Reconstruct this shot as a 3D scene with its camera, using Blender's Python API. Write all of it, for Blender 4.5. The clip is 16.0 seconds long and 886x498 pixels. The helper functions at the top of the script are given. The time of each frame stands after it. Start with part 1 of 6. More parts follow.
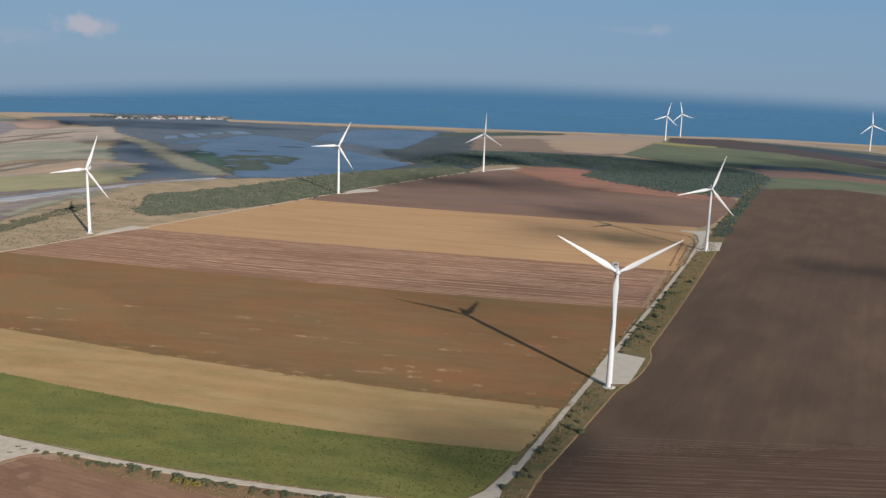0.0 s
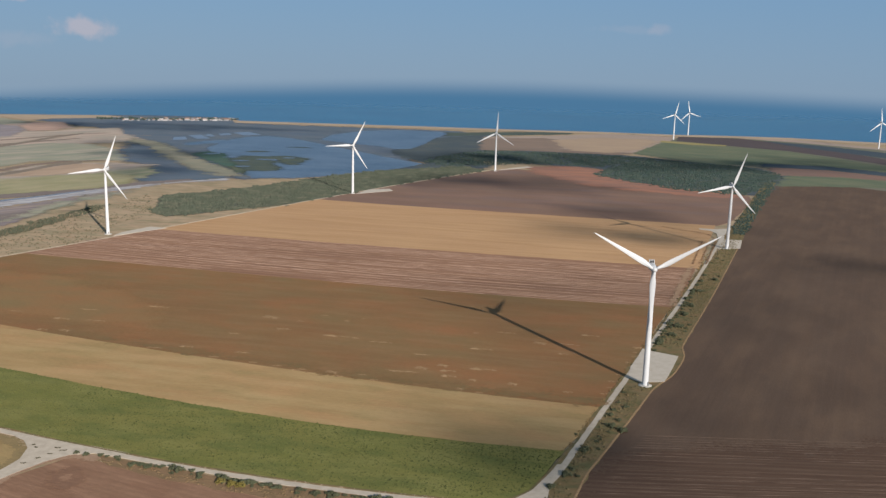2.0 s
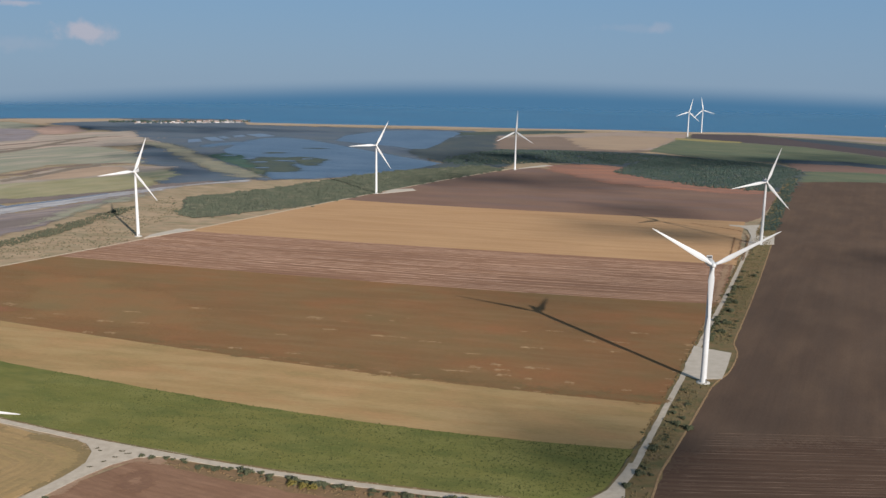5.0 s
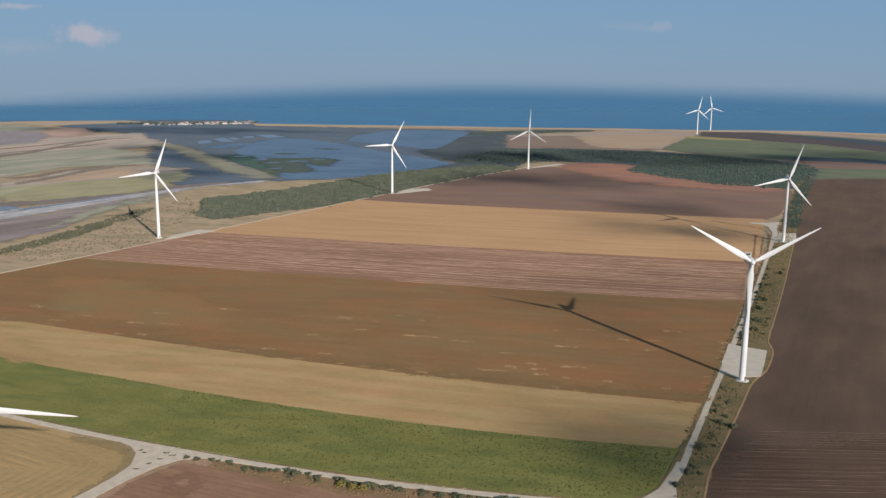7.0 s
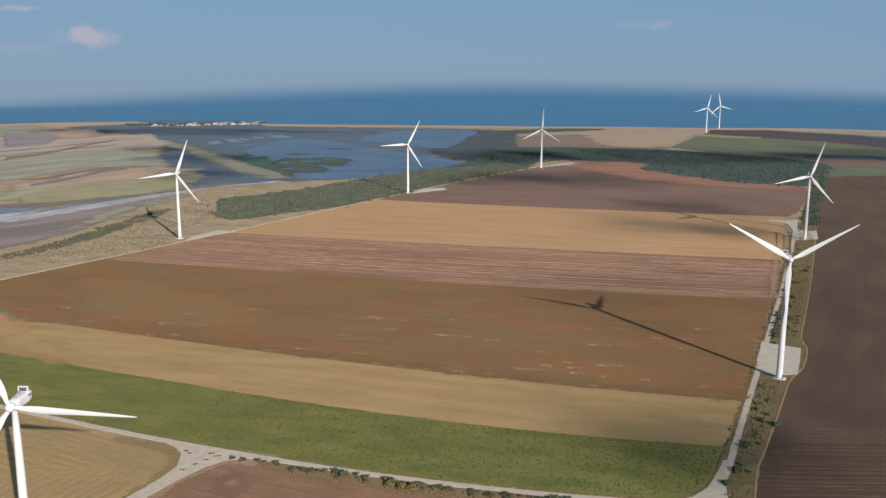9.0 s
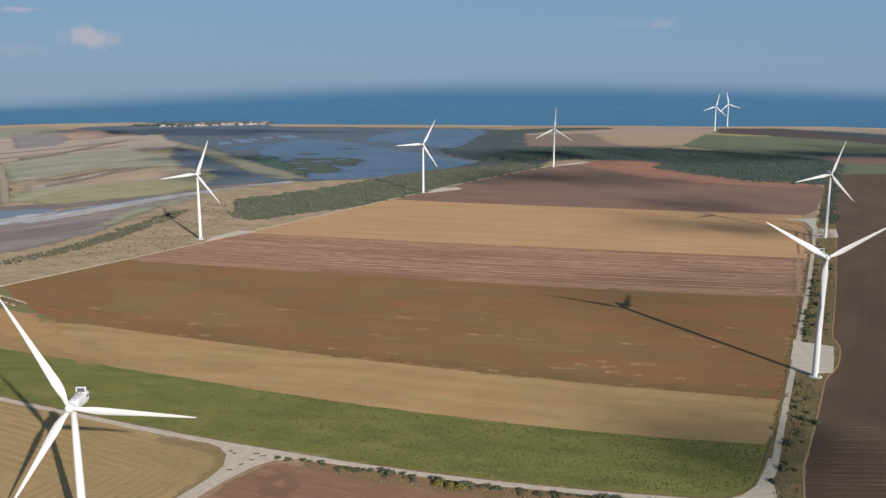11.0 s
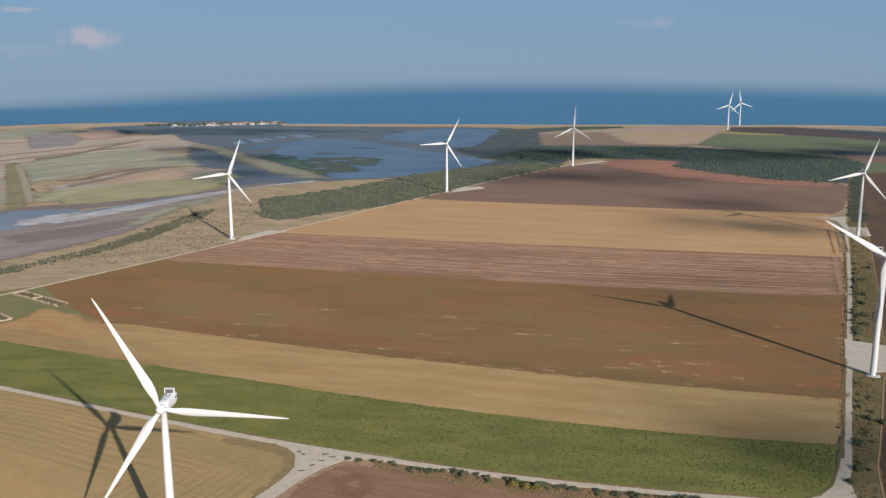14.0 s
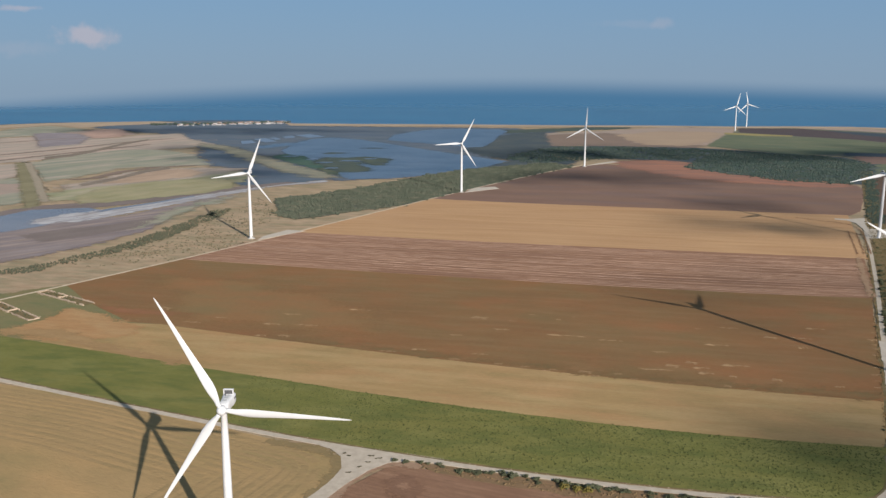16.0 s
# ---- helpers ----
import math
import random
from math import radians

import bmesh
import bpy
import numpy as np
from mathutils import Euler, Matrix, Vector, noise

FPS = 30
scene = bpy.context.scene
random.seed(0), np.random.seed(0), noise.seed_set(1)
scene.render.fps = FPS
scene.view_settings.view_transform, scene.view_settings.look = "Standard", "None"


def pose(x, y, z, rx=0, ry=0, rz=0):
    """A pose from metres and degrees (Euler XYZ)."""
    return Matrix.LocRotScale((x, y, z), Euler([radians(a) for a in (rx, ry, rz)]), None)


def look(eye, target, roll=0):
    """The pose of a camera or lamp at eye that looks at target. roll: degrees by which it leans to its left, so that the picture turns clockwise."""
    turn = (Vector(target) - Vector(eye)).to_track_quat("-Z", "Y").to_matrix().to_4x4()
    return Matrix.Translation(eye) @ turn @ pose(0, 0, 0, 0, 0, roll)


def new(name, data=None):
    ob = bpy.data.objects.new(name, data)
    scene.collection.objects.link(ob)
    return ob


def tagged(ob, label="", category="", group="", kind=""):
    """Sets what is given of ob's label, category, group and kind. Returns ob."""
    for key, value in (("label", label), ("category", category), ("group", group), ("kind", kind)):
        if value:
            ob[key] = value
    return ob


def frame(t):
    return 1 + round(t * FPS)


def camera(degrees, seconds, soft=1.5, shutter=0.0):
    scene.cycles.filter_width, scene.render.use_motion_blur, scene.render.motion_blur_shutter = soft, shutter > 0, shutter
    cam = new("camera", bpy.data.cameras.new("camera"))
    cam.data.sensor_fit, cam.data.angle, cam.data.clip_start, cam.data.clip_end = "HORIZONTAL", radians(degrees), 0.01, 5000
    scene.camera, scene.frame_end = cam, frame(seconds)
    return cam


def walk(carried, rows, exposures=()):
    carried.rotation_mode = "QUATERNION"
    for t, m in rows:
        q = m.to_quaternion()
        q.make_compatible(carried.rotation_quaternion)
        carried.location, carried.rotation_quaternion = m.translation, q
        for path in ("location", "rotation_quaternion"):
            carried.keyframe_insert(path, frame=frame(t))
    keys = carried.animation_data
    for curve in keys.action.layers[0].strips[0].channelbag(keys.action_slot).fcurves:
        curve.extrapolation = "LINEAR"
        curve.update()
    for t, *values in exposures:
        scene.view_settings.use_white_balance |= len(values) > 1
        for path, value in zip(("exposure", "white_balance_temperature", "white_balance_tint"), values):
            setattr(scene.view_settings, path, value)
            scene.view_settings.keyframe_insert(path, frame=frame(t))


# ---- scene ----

# ================= camera and its way =================
cam = camera(52.17, 16.0, soft=1.45)
# seconds, x, y, z, yaw, pitch, lean
PATH = [
    (0.0, 0.04, 0.02, 227.48, 0.997, -11.734, -1.825),
    (0.5, -5.94, 1.01, 226.54, 1.003, -11.720, -1.757),
    (1.0, -11.95, 2.01, 225.61, 1.014, -11.708, -1.686),
    (1.5, -17.99, 3.05, 224.69, 1.028, -11.697, -1.610),
    (2.0, -24.06, 4.10, 223.81, 1.047, -11.687, -1.526),
    (2.5, -30.14, 5.16, 222.99, 1.068, -11.676, -1.435),
    (3.0, -36.23, 6.18, 222.23, 1.096, -11.668, -1.337),
    (3.5, -42.32, 7.13, 221.54, 1.129, -11.662, -1.234),
    (4.0, -48.40, 7.98, 220.94, 1.167, -11.660, -1.128),
    (6.5, -78.64, 11.62, 218.47, 1.355, -11.650, -0.599),
    (7.0, -84.66, 12.12, 218.09, 1.388, -11.650, -0.500),
    (7.5, -90.68, 12.42, 217.80, 1.422, -11.655, -0.408),
    (8.0, -96.69, 12.52, 217.61, 1.454, -11.661, -0.325),
    (8.5, -102.70, 12.44, 217.50, 1.483, -11.669, -0.252),
    (9.0, -108.72, 12.25, 217.46, 1.508, -11.677, -0.188),
    (11.5, -138.88, 11.04, 217.57, 1.612, -11.714, 0.085),
    (12.0, -145.08, 10.97, 217.56, 1.630, -11.724, 0.126),
    (12.5, -151.47, 11.09, 217.52, 1.643, -11.733, 0.154),
    (13.0, -158.04, 11.44, 217.45, 1.649, -11.740, 0.170),
    (13.5, -164.77, 11.96, 217.35, 1.651, -11.745, 0.172),
    (14.0, -171.59, 12.59, 217.22, 1.642, -11.747, 0.156),
    (14.5, -178.46, 13.27, 217.08, 1.622, -11.745, 0.123),
    (15.0, -185.34, 13.97, 216.91, 1.591, -11.742, 0.075),
    (15.5, -192.24, 14.65, 216.73, 1.558, -11.739, 0.014),
    (16.0, -199.13, 15.32, 216.55, 1.523, -11.733, -0.055),
]


def aim(x, y, z, yaw, pitch, lean):
    yw, pt = radians(yaw), radians(pitch)
    way = Vector((-math.sin(yw) * math.cos(pt), math.cos(yw) * math.cos(pt), math.sin(pt)))
    eye = Vector((x, y, z))
    return look(eye, eye + 100 * way, -lean)


walk(cam, [(t, aim(x, y, z, yaw, pitch, lean)) for t, x, y, z, yaw, pitch, lean in PATH])

# ================= daylight =================
SUN_ELEV, SUN_AZ = 22.4, 150.1      # degrees; azimuth clockwise from +y
SUN_WAY = Vector((math.sin(radians(SUN_AZ)) * math.cos(radians(SUN_ELEV)),
                  math.cos(radians(SUN_AZ)) * math.cos(radians(SUN_ELEV)), math.sin(radians(SUN_ELEV))))
sun_data = bpy.data.lights.new("sun", "SUN")
sun_data.energy, sun_data.angle, sun_data.color = 5.0, radians(0.55), (1.0, 0.925, 0.855)
sun = new("sun", sun_data)
sun.matrix_world = look(SUN_WAY * 3000, (0, 0, 0))

world = bpy.data.worlds.new("sky")
scene.world = world
world.use_nodes = True
SKY_DROP = 0.043                    # the hazy skyline lies below eye level, at the rim of the sea


def build_sky():
    nt = world.node_tree
    nt.nodes.clear()
    out = nt.nodes.new("ShaderNodeOutputWorld")
    bg = nt.nodes.new("ShaderNodeBackground")
    sky = nt.nodes.new("ShaderNodeTexSky")
    sky.sky_type, sky.sun_disc = "NISHITA", False
    sky.sun_elevation, sky.sun_rotation = radians(SUN_ELEV), radians(SUN_AZ)
    sky.altitude, sky.air_density, sky.dust_density, sky.ozone_density = 200, 1.0, 1.2, 2.0
    tc = nt.nodes.new("ShaderNodeTexCoord")
    sep = nt.nodes.new("ShaderNodeSeparateXYZ")
    add = nt.nodes.new("ShaderNodeMath"); add.operation = "ADD"; add.inputs[1].default_value = SKY_DROP
    top = nt.nodes.new("ShaderNodeMath"); top.operation = "MAXIMUM"; top.inputs[1].default_value = 0.012
    com = nt.nodes.new("ShaderNodeCombineXYZ")
    lk = nt.links.new
    lk(tc.outputs["Generated"], sep.inputs[0])
    lk(sep.outputs["Z"], add.inputs[0]); lk(add.outputs[0], top.inputs[0])
    lk(sep.outputs["X"], com.inputs["X"]); lk(sep.outputs["Y"], com.inputs["Y"]); lk(top.outputs[0], com.inputs["Z"])
    lk(com.outputs[0], sky.inputs["Vector"])
    # thin haze of the low sky, mixed over the clear sky
    ramp = nt.nodes.new("ShaderNodeValToRGB")
    ramp.color_ramp.elements[0].position, ramp.color_ramp.elements[0].color = 0.0, (0.92, 0.92, 0.92, 1)
    ramp.color_ramp.elements[1].position, ramp.color_ramp.elements[1].color = 0.5, (0.72, 0.72, 0.72, 1)
    lk(top.outputs[0], ramp.inputs[0])
    haze = nt.nodes.new("ShaderNodeValToRGB")
    haze.color_ramp.elements[0].position, haze.color_ramp.elements[0].color = 0.01, (0.47, 0.685, 0.95, 1)
    haze.color_ramp.elements[1].position, haze.color_ramp.elements[1].color = 0.12, (0.37, 0.665, 1.05, 1)
    veil = haze.color_ramp.elements.new(0.5)
    veil.color = (0.76, 0.86, 1.00, 1)
    lk(top.outputs[0], haze.inputs[0])
    gain = nt.nodes.new("ShaderNodeMix"); gain.data_type, gain.blend_type = "RGBA", "MULTIPLY"
    gain.inputs["Factor"].default_value = 1.0
    gain.inputs["B"].default_value = (5.85, 5.85, 5.85, 1)
    lk(haze.outputs[0], gain.inputs["A"])
    mix = nt.nodes.new("ShaderNodeMix"); mix.data_type = "RGBA"
    lk(ramp.outputs[0], mix.inputs["Factor"])
    lk(sky.outputs[0], mix.inputs["A"])
    lk(gain.outputs["Result"], mix.inputs["B"])
    # faint fair-weather clouds low over the sea: soft ovals broken up by noise
    div = [nt.nodes.new("ShaderNodeMath") for _ in range(2)]
    for d, src in zip(div, ("X", "Z")):
        d.operation = "DIVIDE"
        lk(sep.outputs[src], d.inputs[0]); lk(sep.outputs["Y"], d.inputs[1])
    flat = nt.nodes.new("ShaderNodeCombineXYZ")
    lk(div[0].outputs[0], flat.inputs["X"]); lk(div[1].outputs[0], flat.inputs["Y"])
    puff = nt.nodes.new("ShaderNodeTexNoise")
    puff.inputs["Scale"].default_value, puff.inputs["Detail"].default_value = 45.0, 5.0
    lk(flat.outputs[0], puff.inputs["Vector"])
    colour = mix.outputs["Result"]
    for ax, az, wx, wz, amount in ((-0.412, 0.0265, 0.046, 0.0150, 0.66), (-0.481, 0.0560, 0.034, 0.0042, 0.50), (0.207, 0.0410, 0.015, 0.0075, 0.20), (0.170, 0.0390, 0.047, 0.006, 0.10), (-0.498, 0.0130, 0.066, 0.011, 0.13)):
        mp = nt.nodes.new("ShaderNodeMapping")
        mp.inputs["Location"].default_value = (-ax / wx, -az / wz, 0)
        mp.inputs["Scale"].default_value = (1 / wx, 1 / wz, 1)
        lk(flat.outputs[0], mp.inputs["Vector"])
        ln = nt.nodes.new("ShaderNodeVectorMath"); ln.operation = "LENGTH"
        lk(mp.outputs[0], ln.inputs[0])
        wob = nt.nodes.new("ShaderNodeMath"); wob.operation = "MULTIPLY_ADD"
        wob.inputs[1].default_value = -1.9
        lk(puff.outputs["Fac"], wob.inputs[0]); lk(ln.outputs["Value"], wob.inputs[2])
        mr = nt.nodes.new("ShaderNodeMapRange"); mr.interpolation_type = "SMOOTHSTEP"
        mr.inputs["From Min"].default_value, mr.inputs["From Max"].default_value = -0.75, 0.05
        mr.inputs["To Min"].default_value, mr.inputs["To Max"].default_value = amount, 0.0
        lk(wob.outputs[0], mr.inputs["Value"])
        cm = nt.nodes.new("ShaderNodeMix"); cm.data_type = "RGBA"
        lk(mr.outputs["Result"], cm.inputs["Factor"])
        lk(colour, cm.inputs["A"])
        cm.inputs["B"].default_value = (5.9, 5.5, 6.2, 1)
        colour = cm.outputs["Result"]
    # the open sea beyond the built sheet, up to a hazy skyline that lies lower to the sides
    bow = nt.nodes.new("ShaderNodeFloatCurve")
    for i, (u, v) in enumerate(((0.0, 0.046), (0.25, 0.032), (0.5, 0.0235), (0.75, 0.0260), (1.0, 0.033))):
        pt = bow.mapping.curves[0].points
        if i in (0, 4):
            pt[0 if i == 0 else -1].location = (u, 10 * v)
        else:
            pt.new(u, 10 * v)
    bow.mapping.update()
    side = nt.nodes.new("ShaderNodeMath"); side.operation = "MULTIPLY_ADD"
    side.inputs[1].default_value, side.inputs[2].default_value = 1.0, 0.5
    lk(div[0].outputs[0], side.inputs[0]); lk(side.outputs[0], bow.inputs["Value"])
    dip = nt.nodes.new("ShaderNodeMath"); dip.operation = "MULTIPLY_ADD"
    dip.inputs[1].default_value = 0.1
    lk(bow.outputs[0], dip.inputs[0]); lk(div[1].outputs[0], dip.inputs[2])
    rim = nt.nodes.new("ShaderNodeMapRange"); rim.interpolation_type = "SMOOTHSTEP"
    rim.inputs["From Min"].default_value, rim.inputs["From Max"].default_value = -0.016, 0.009
    rim.inputs["To Min"].default_value, rim.inputs["To Max"].default_value = 1.0, 0.0
    lk(dip.outputs[0], rim.inputs["Value"])
    far_sea = nt.nodes.new("ShaderNodeMix"); far_sea.data_type = "RGBA"
    lk(rim.outputs["Result"], far_sea.inputs["Factor"])
    lk(colour, far_sea.inputs["A"])
    far_sea.inputs["B"].default_value = (0.86, 2.20, 3.85, 1)
    colour = far_sea.outputs["Result"]
    lk(colour, bg.inputs["Color"])
    bg.inputs["Strength"].default_value = 0.060
    lk(bg.outputs[0], out.inputs["Surface"])


build_sky()
scene.view_settings.exposure = 0.5

# ================= materials =================
ROW_TURN = radians(10.8)             # the field rows run a little off the x axis


def nodes_of(name, rough=0.9, spec=0.2):
    m = bpy.data.materials.new(name)
    m.use_nodes = True
    b = m.node_tree.nodes["Principled BSDF"]
    b.inputs["Roughness"].default_value = rough
    b.inputs["Specular IOR Level"].default_value = spec
    return m, m.node_tree, b


def coords(nt, scale=(1, 1, 1), turn=0.0, world_space=True):
    if world_space:
        src = nt.nodes.new("ShaderNodeNewGeometry").outputs["Position"]
    else:
        src = nt.nodes.new("ShaderNodeTexCoord").outputs["Object"]
    mp = nt.nodes.new("ShaderNodeMapping")
    mp.vector_type = "TEXTURE"              # turned first, stretched after
    mp.inputs["Rotation"].default_value = (0, 0, -turn)
    mp.inputs["Scale"].default_value = [1 / k for k in scale]
    nt.links.new(src, mp.inputs["Vector"])
    return mp.outputs["Vector"]


def noise_of(nt, vec, scale, detail=4.0, rough=0.55, low=0.35, high=0.65):
    n = nt.nodes.new("ShaderNodeTexNoise")
    n.inputs["Scale"].default_value, n.inputs["Detail"].default_value, n.inputs["Roughness"].default_value = scale, detail, rough
    nt.links.new(vec, n.inputs["Vector"])
    r = nt.nodes.new("ShaderNodeMapRange")
    r.inputs["From Min"].default_value, r.inputs["From Max"].default_value = low, high
    nt.links.new(n.outputs["Fac"], r.inputs["Value"])
    return r.outputs["Result"]


def blend(nt, fac, a, b, strength=1.0, mode="MIX"):
    mx = nt.nodes.new("ShaderNodeMix")
    mx.data_type, mx.blend_type = "RGBA", mode
    if strength != 1.0:
        mu = nt.nodes.new("ShaderNodeMath"); mu.operation = "MULTIPLY"; mu.inputs[1].default_value = strength
        nt.links.new(fac, mu.inputs[0]); fac = mu.outputs[0]
    nt.links.new(fac, mx.inputs["Factor"])
    for sock, v in (("A", a), ("B", b)):
        if isinstance(v, tuple):
            mx.inputs[sock].default_value = (*v, 1)
        else:
            nt.links.new(v, mx.inputs[sock])
    return mx.outputs["Result"]


def bumped(nt, bsdf, height, strength=0.5, distance=0.1):
    bp = nt.nodes.new("ShaderNodeBump")
    bp.inputs["Strength"].default_value, bp.inputs["Distance"].default_value = strength, distance
    nt.links.new(height, bp.inputs["Height"])
    nt.links.new(bp.outputs["Normal"], bsdf.inputs["Normal"])


def soil(name, main, second, patch, streak=(60.0, 5.0), streak_amt=0.7, patch_size=90.0, patch_amt=0.6,
         rows=0.0, row_colour=None, row_amt=0.0, turn=ROW_TURN, fine_amt=0.38, mottles=(), soft=0.0, relief=0.6):
    """Farmland: streaks along the rows, broad patches, mottles, optional regular rows, fine crumb.
    soft: metres over which the sheet's edge frays out into the ground below."""
    m, nt, b = nodes_of(name, 0.95, 0.1)
    v = coords(nt, (1 / streak[0], 1 / streak[1], 1 / 20), turn)
    col = blend(nt, noise_of(nt, v, 1.0, 3, 0.5), main, second, streak_amt)
    v2 = coords(nt, (1 / patch_size, 1.6 / patch_size, 1 / patch_size), turn)
    col = blend(nt, noise_of(nt, v2, 1.0, 4, 0.6, 0.42, 0.66), col, patch, patch_amt)
    for i, (tone, lx, ly, amount) in enumerate(mottles):
        vm = nt.nodes.new("ShaderNodeVectorMath"); vm.operation = "ADD"
        vm.inputs[1].default_value = (17.3 * (i + 1), 5.1 * i, 3.3)
        nt.links.new(coords(nt, (1 / lx, 1 / ly, 1 / 20), turn), vm.inputs[0])
        col = blend(nt, noise_of(nt, vm.outputs[0], 1.0, 3, 0.52, 0.46, 0.68), col, tone, amount)
    if rows:
        w = nt.nodes.new("ShaderNodeTexWave")
        w.wave_type, w.bands_direction, w.wave_profile = "BANDS", "Y", "SIN"
        w.inputs["Scale"].default_value = 1.0
        w.inputs["Distortion"].default_value, w.inputs["Detail"].default_value, w.inputs["Detail Scale"].default_value = 3.5, 3, 0.3
        nt.links.new(coords(nt, (0.02 / rows * 0.31, 0.314 / rows, 0.01), turn), w.inputs["Vector"])
        col = blend(nt, w.outputs["Fac"], col, row_colour or second, row_amt)
    fine = noise_of(nt, coords(nt, (0.22, 0.7, 0.7), turn), 1.0, 6, 0.7, 0.3, 0.7)
    dark = blend(nt, fine, (0.72, 0.72, 0.72), (1.22, 1.2, 1.18))
    col = mixed_multiply(nt, col, dark, fine_amt)
    nt.links.new(col, b.inputs["Base Color"])
    bumped(nt, b, fine, relief, 0.3)
    frayed(nt, b, soft)
    return m


def frayed(nt, b, soft):
    """Lets a sheet thin out towards its edge, by the edge attribute (metres inside the outline) and noise."""
    if not soft:
        return
    at = nt.nodes.new("ShaderNodeAttribute"); at.attribute_name = "edge"
    n = noise_of(nt, coords(nt, (0.55 / soft, 0.9 / soft, 1)), 1.0, 5, 0.65, 0.25, 0.75)
    ma = nt.nodes.new("ShaderNodeMath"); ma.operation = "MULTIPLY_ADD"
    ma.inputs[1].default_value = 1.4 * soft
    nt.links.new(n, ma.inputs[0]); nt.links.new(at.outputs["Fac"], ma.inputs[2])
    mr = nt.nodes.new("ShaderNodeMapRange"); mr.interpolation_type = "SMOOTHSTEP"
    mr.inputs["From Min"].default_value, mr.inputs["From Max"].default_value = 0.05 * soft, 1.35 * soft
    nt.links.new(ma.outputs[0], mr.inputs["Value"])
    # the fringe breaks up into tufts and specks, each of them whole
    speck = noise_of(nt, coords(nt, (0.35, 0.6, 1)), 1.0, 4, 0.7, 0.33, 0.67)
    gt = nt.nodes.new("ShaderNodeMath"); gt.operation = "GREATER_THAN"
    nt.links.new(mr.outputs["Result"], gt.inputs[0]); nt.links.new(speck, gt.inputs[1])
    mx = nt.nodes.new("ShaderNodeMixShader")
    tr = nt.nodes.new("ShaderNodeBsdfTransparent")
    nt.links.new(gt.outputs[0], mx.inputs[0])
    nt.links.new(tr.outputs[0], mx.inputs[1]); nt.links.new(b.outputs[0], mx.inputs[2])
    nt.links.new(mx.outputs[0], nt.nodes["Material Output"].inputs["Surface"])


def mixed_multiply(nt, col, by, amount):
    mx = nt.nodes.new("ShaderNodeMix")
    mx.data_type, mx.blend_type = "RGBA", "MULTIPLY"
    mx.inputs["Factor"].default_value = amount
    nt.links.new(col, mx.inputs["A"]); nt.links.new(by, mx.inputs["B"])
    return mx.outputs["Result"]


def plain(name, main, second, scale=1.0, rough=0.7, spec=0.3, bump=0.2, detail=4.0, by_object=0.0, world_space=True):
    m, nt, b = nodes_of(name, rough, spec)
    n = noise_of(nt, coords(nt, (1, 1, 1), 0, world_space), scale, detail, 0.6, 0.3, 0.7)
    col = blend(nt, n, main, second)
    if by_object:
        info = nt.nodes.new("ShaderNodeObjectInfo")
        hs = nt.nodes.new("ShaderNodeHueSaturation")
        r = nt.nodes.new("ShaderNodeMapRange")
        r.inputs["To Min"].default_value, r.inputs["To Max"].default_value = 1 - by_object, 1 + by_object
        nt.links.new(info.outputs["Random"], r.inputs["Value"])
        nt.links.new(r.outputs["Result"], hs.inputs["Value"])
        nt.links.new(col, hs.inputs["Color"])
        col = hs.outputs["Color"]
    nt.links.new(col, b.inputs["Base Color"])
    if bump:
        bumped(nt, b, n, bump, 0.2)
    return m


def leafy(name, dark, light, scale=0.3, dry=None):
    """Foliage: every clump takes a tone of its own; dry: the tone of whole patches of withered bushes."""
    m, nt, b = nodes_of(name, 0.85, 0.06)
    geo = nt.nodes.new("ShaderNodeNewGeometry")
    col = blend(nt, geo.outputs["Random Per Island"], dark, light)
    n = noise_of(nt, coords(nt), scale, 3, 0.5)
    col = blend(nt, n, col, tuple(0.5 * (p + q) * 0.8 for p, q in zip(dark, light)), 0.4)
    if dry:
        col = blend(nt, noise_of(nt, coords(nt), 0.045, 4, 0.6, 0.48, 0.66), col, dry, 0.65)
    nt.links.new(col, b.inputs["Base Color"])
    b.inputs["Subsurface Weight"].default_value = 0.0
    return m


def scattered(m):
    """Loose straw: the cover breaks up into tufts with bare soil between them."""
    nt = m.node_tree
    n = noise_of(nt, coords(nt, (1.0, 2.0, 1), ROW_TURN), 1.0, 5, 0.7, 0.3, 0.7)
    gt = nt.nodes.new("ShaderNodeMath"); gt.operation = "GREATER_THAN"; gt.inputs[1].default_value = 0.24
    nt.links.new(n, gt.inputs[0])
    mx = nt.nodes.new("ShaderNodeMixShader")
    tr = nt.nodes.new("ShaderNodeBsdfTransparent")
    nt.links.new(gt.outputs[0], mx.inputs[0])
    nt.links.new(tr.outputs[0], mx.inputs[1]); nt.links.new(nt.nodes["Principled BSDF"].outputs[0], mx.inputs[2])
    nt.links.new(mx.outputs[0], nt.nodes["Material Output"].inputs["Surface"])
    return m


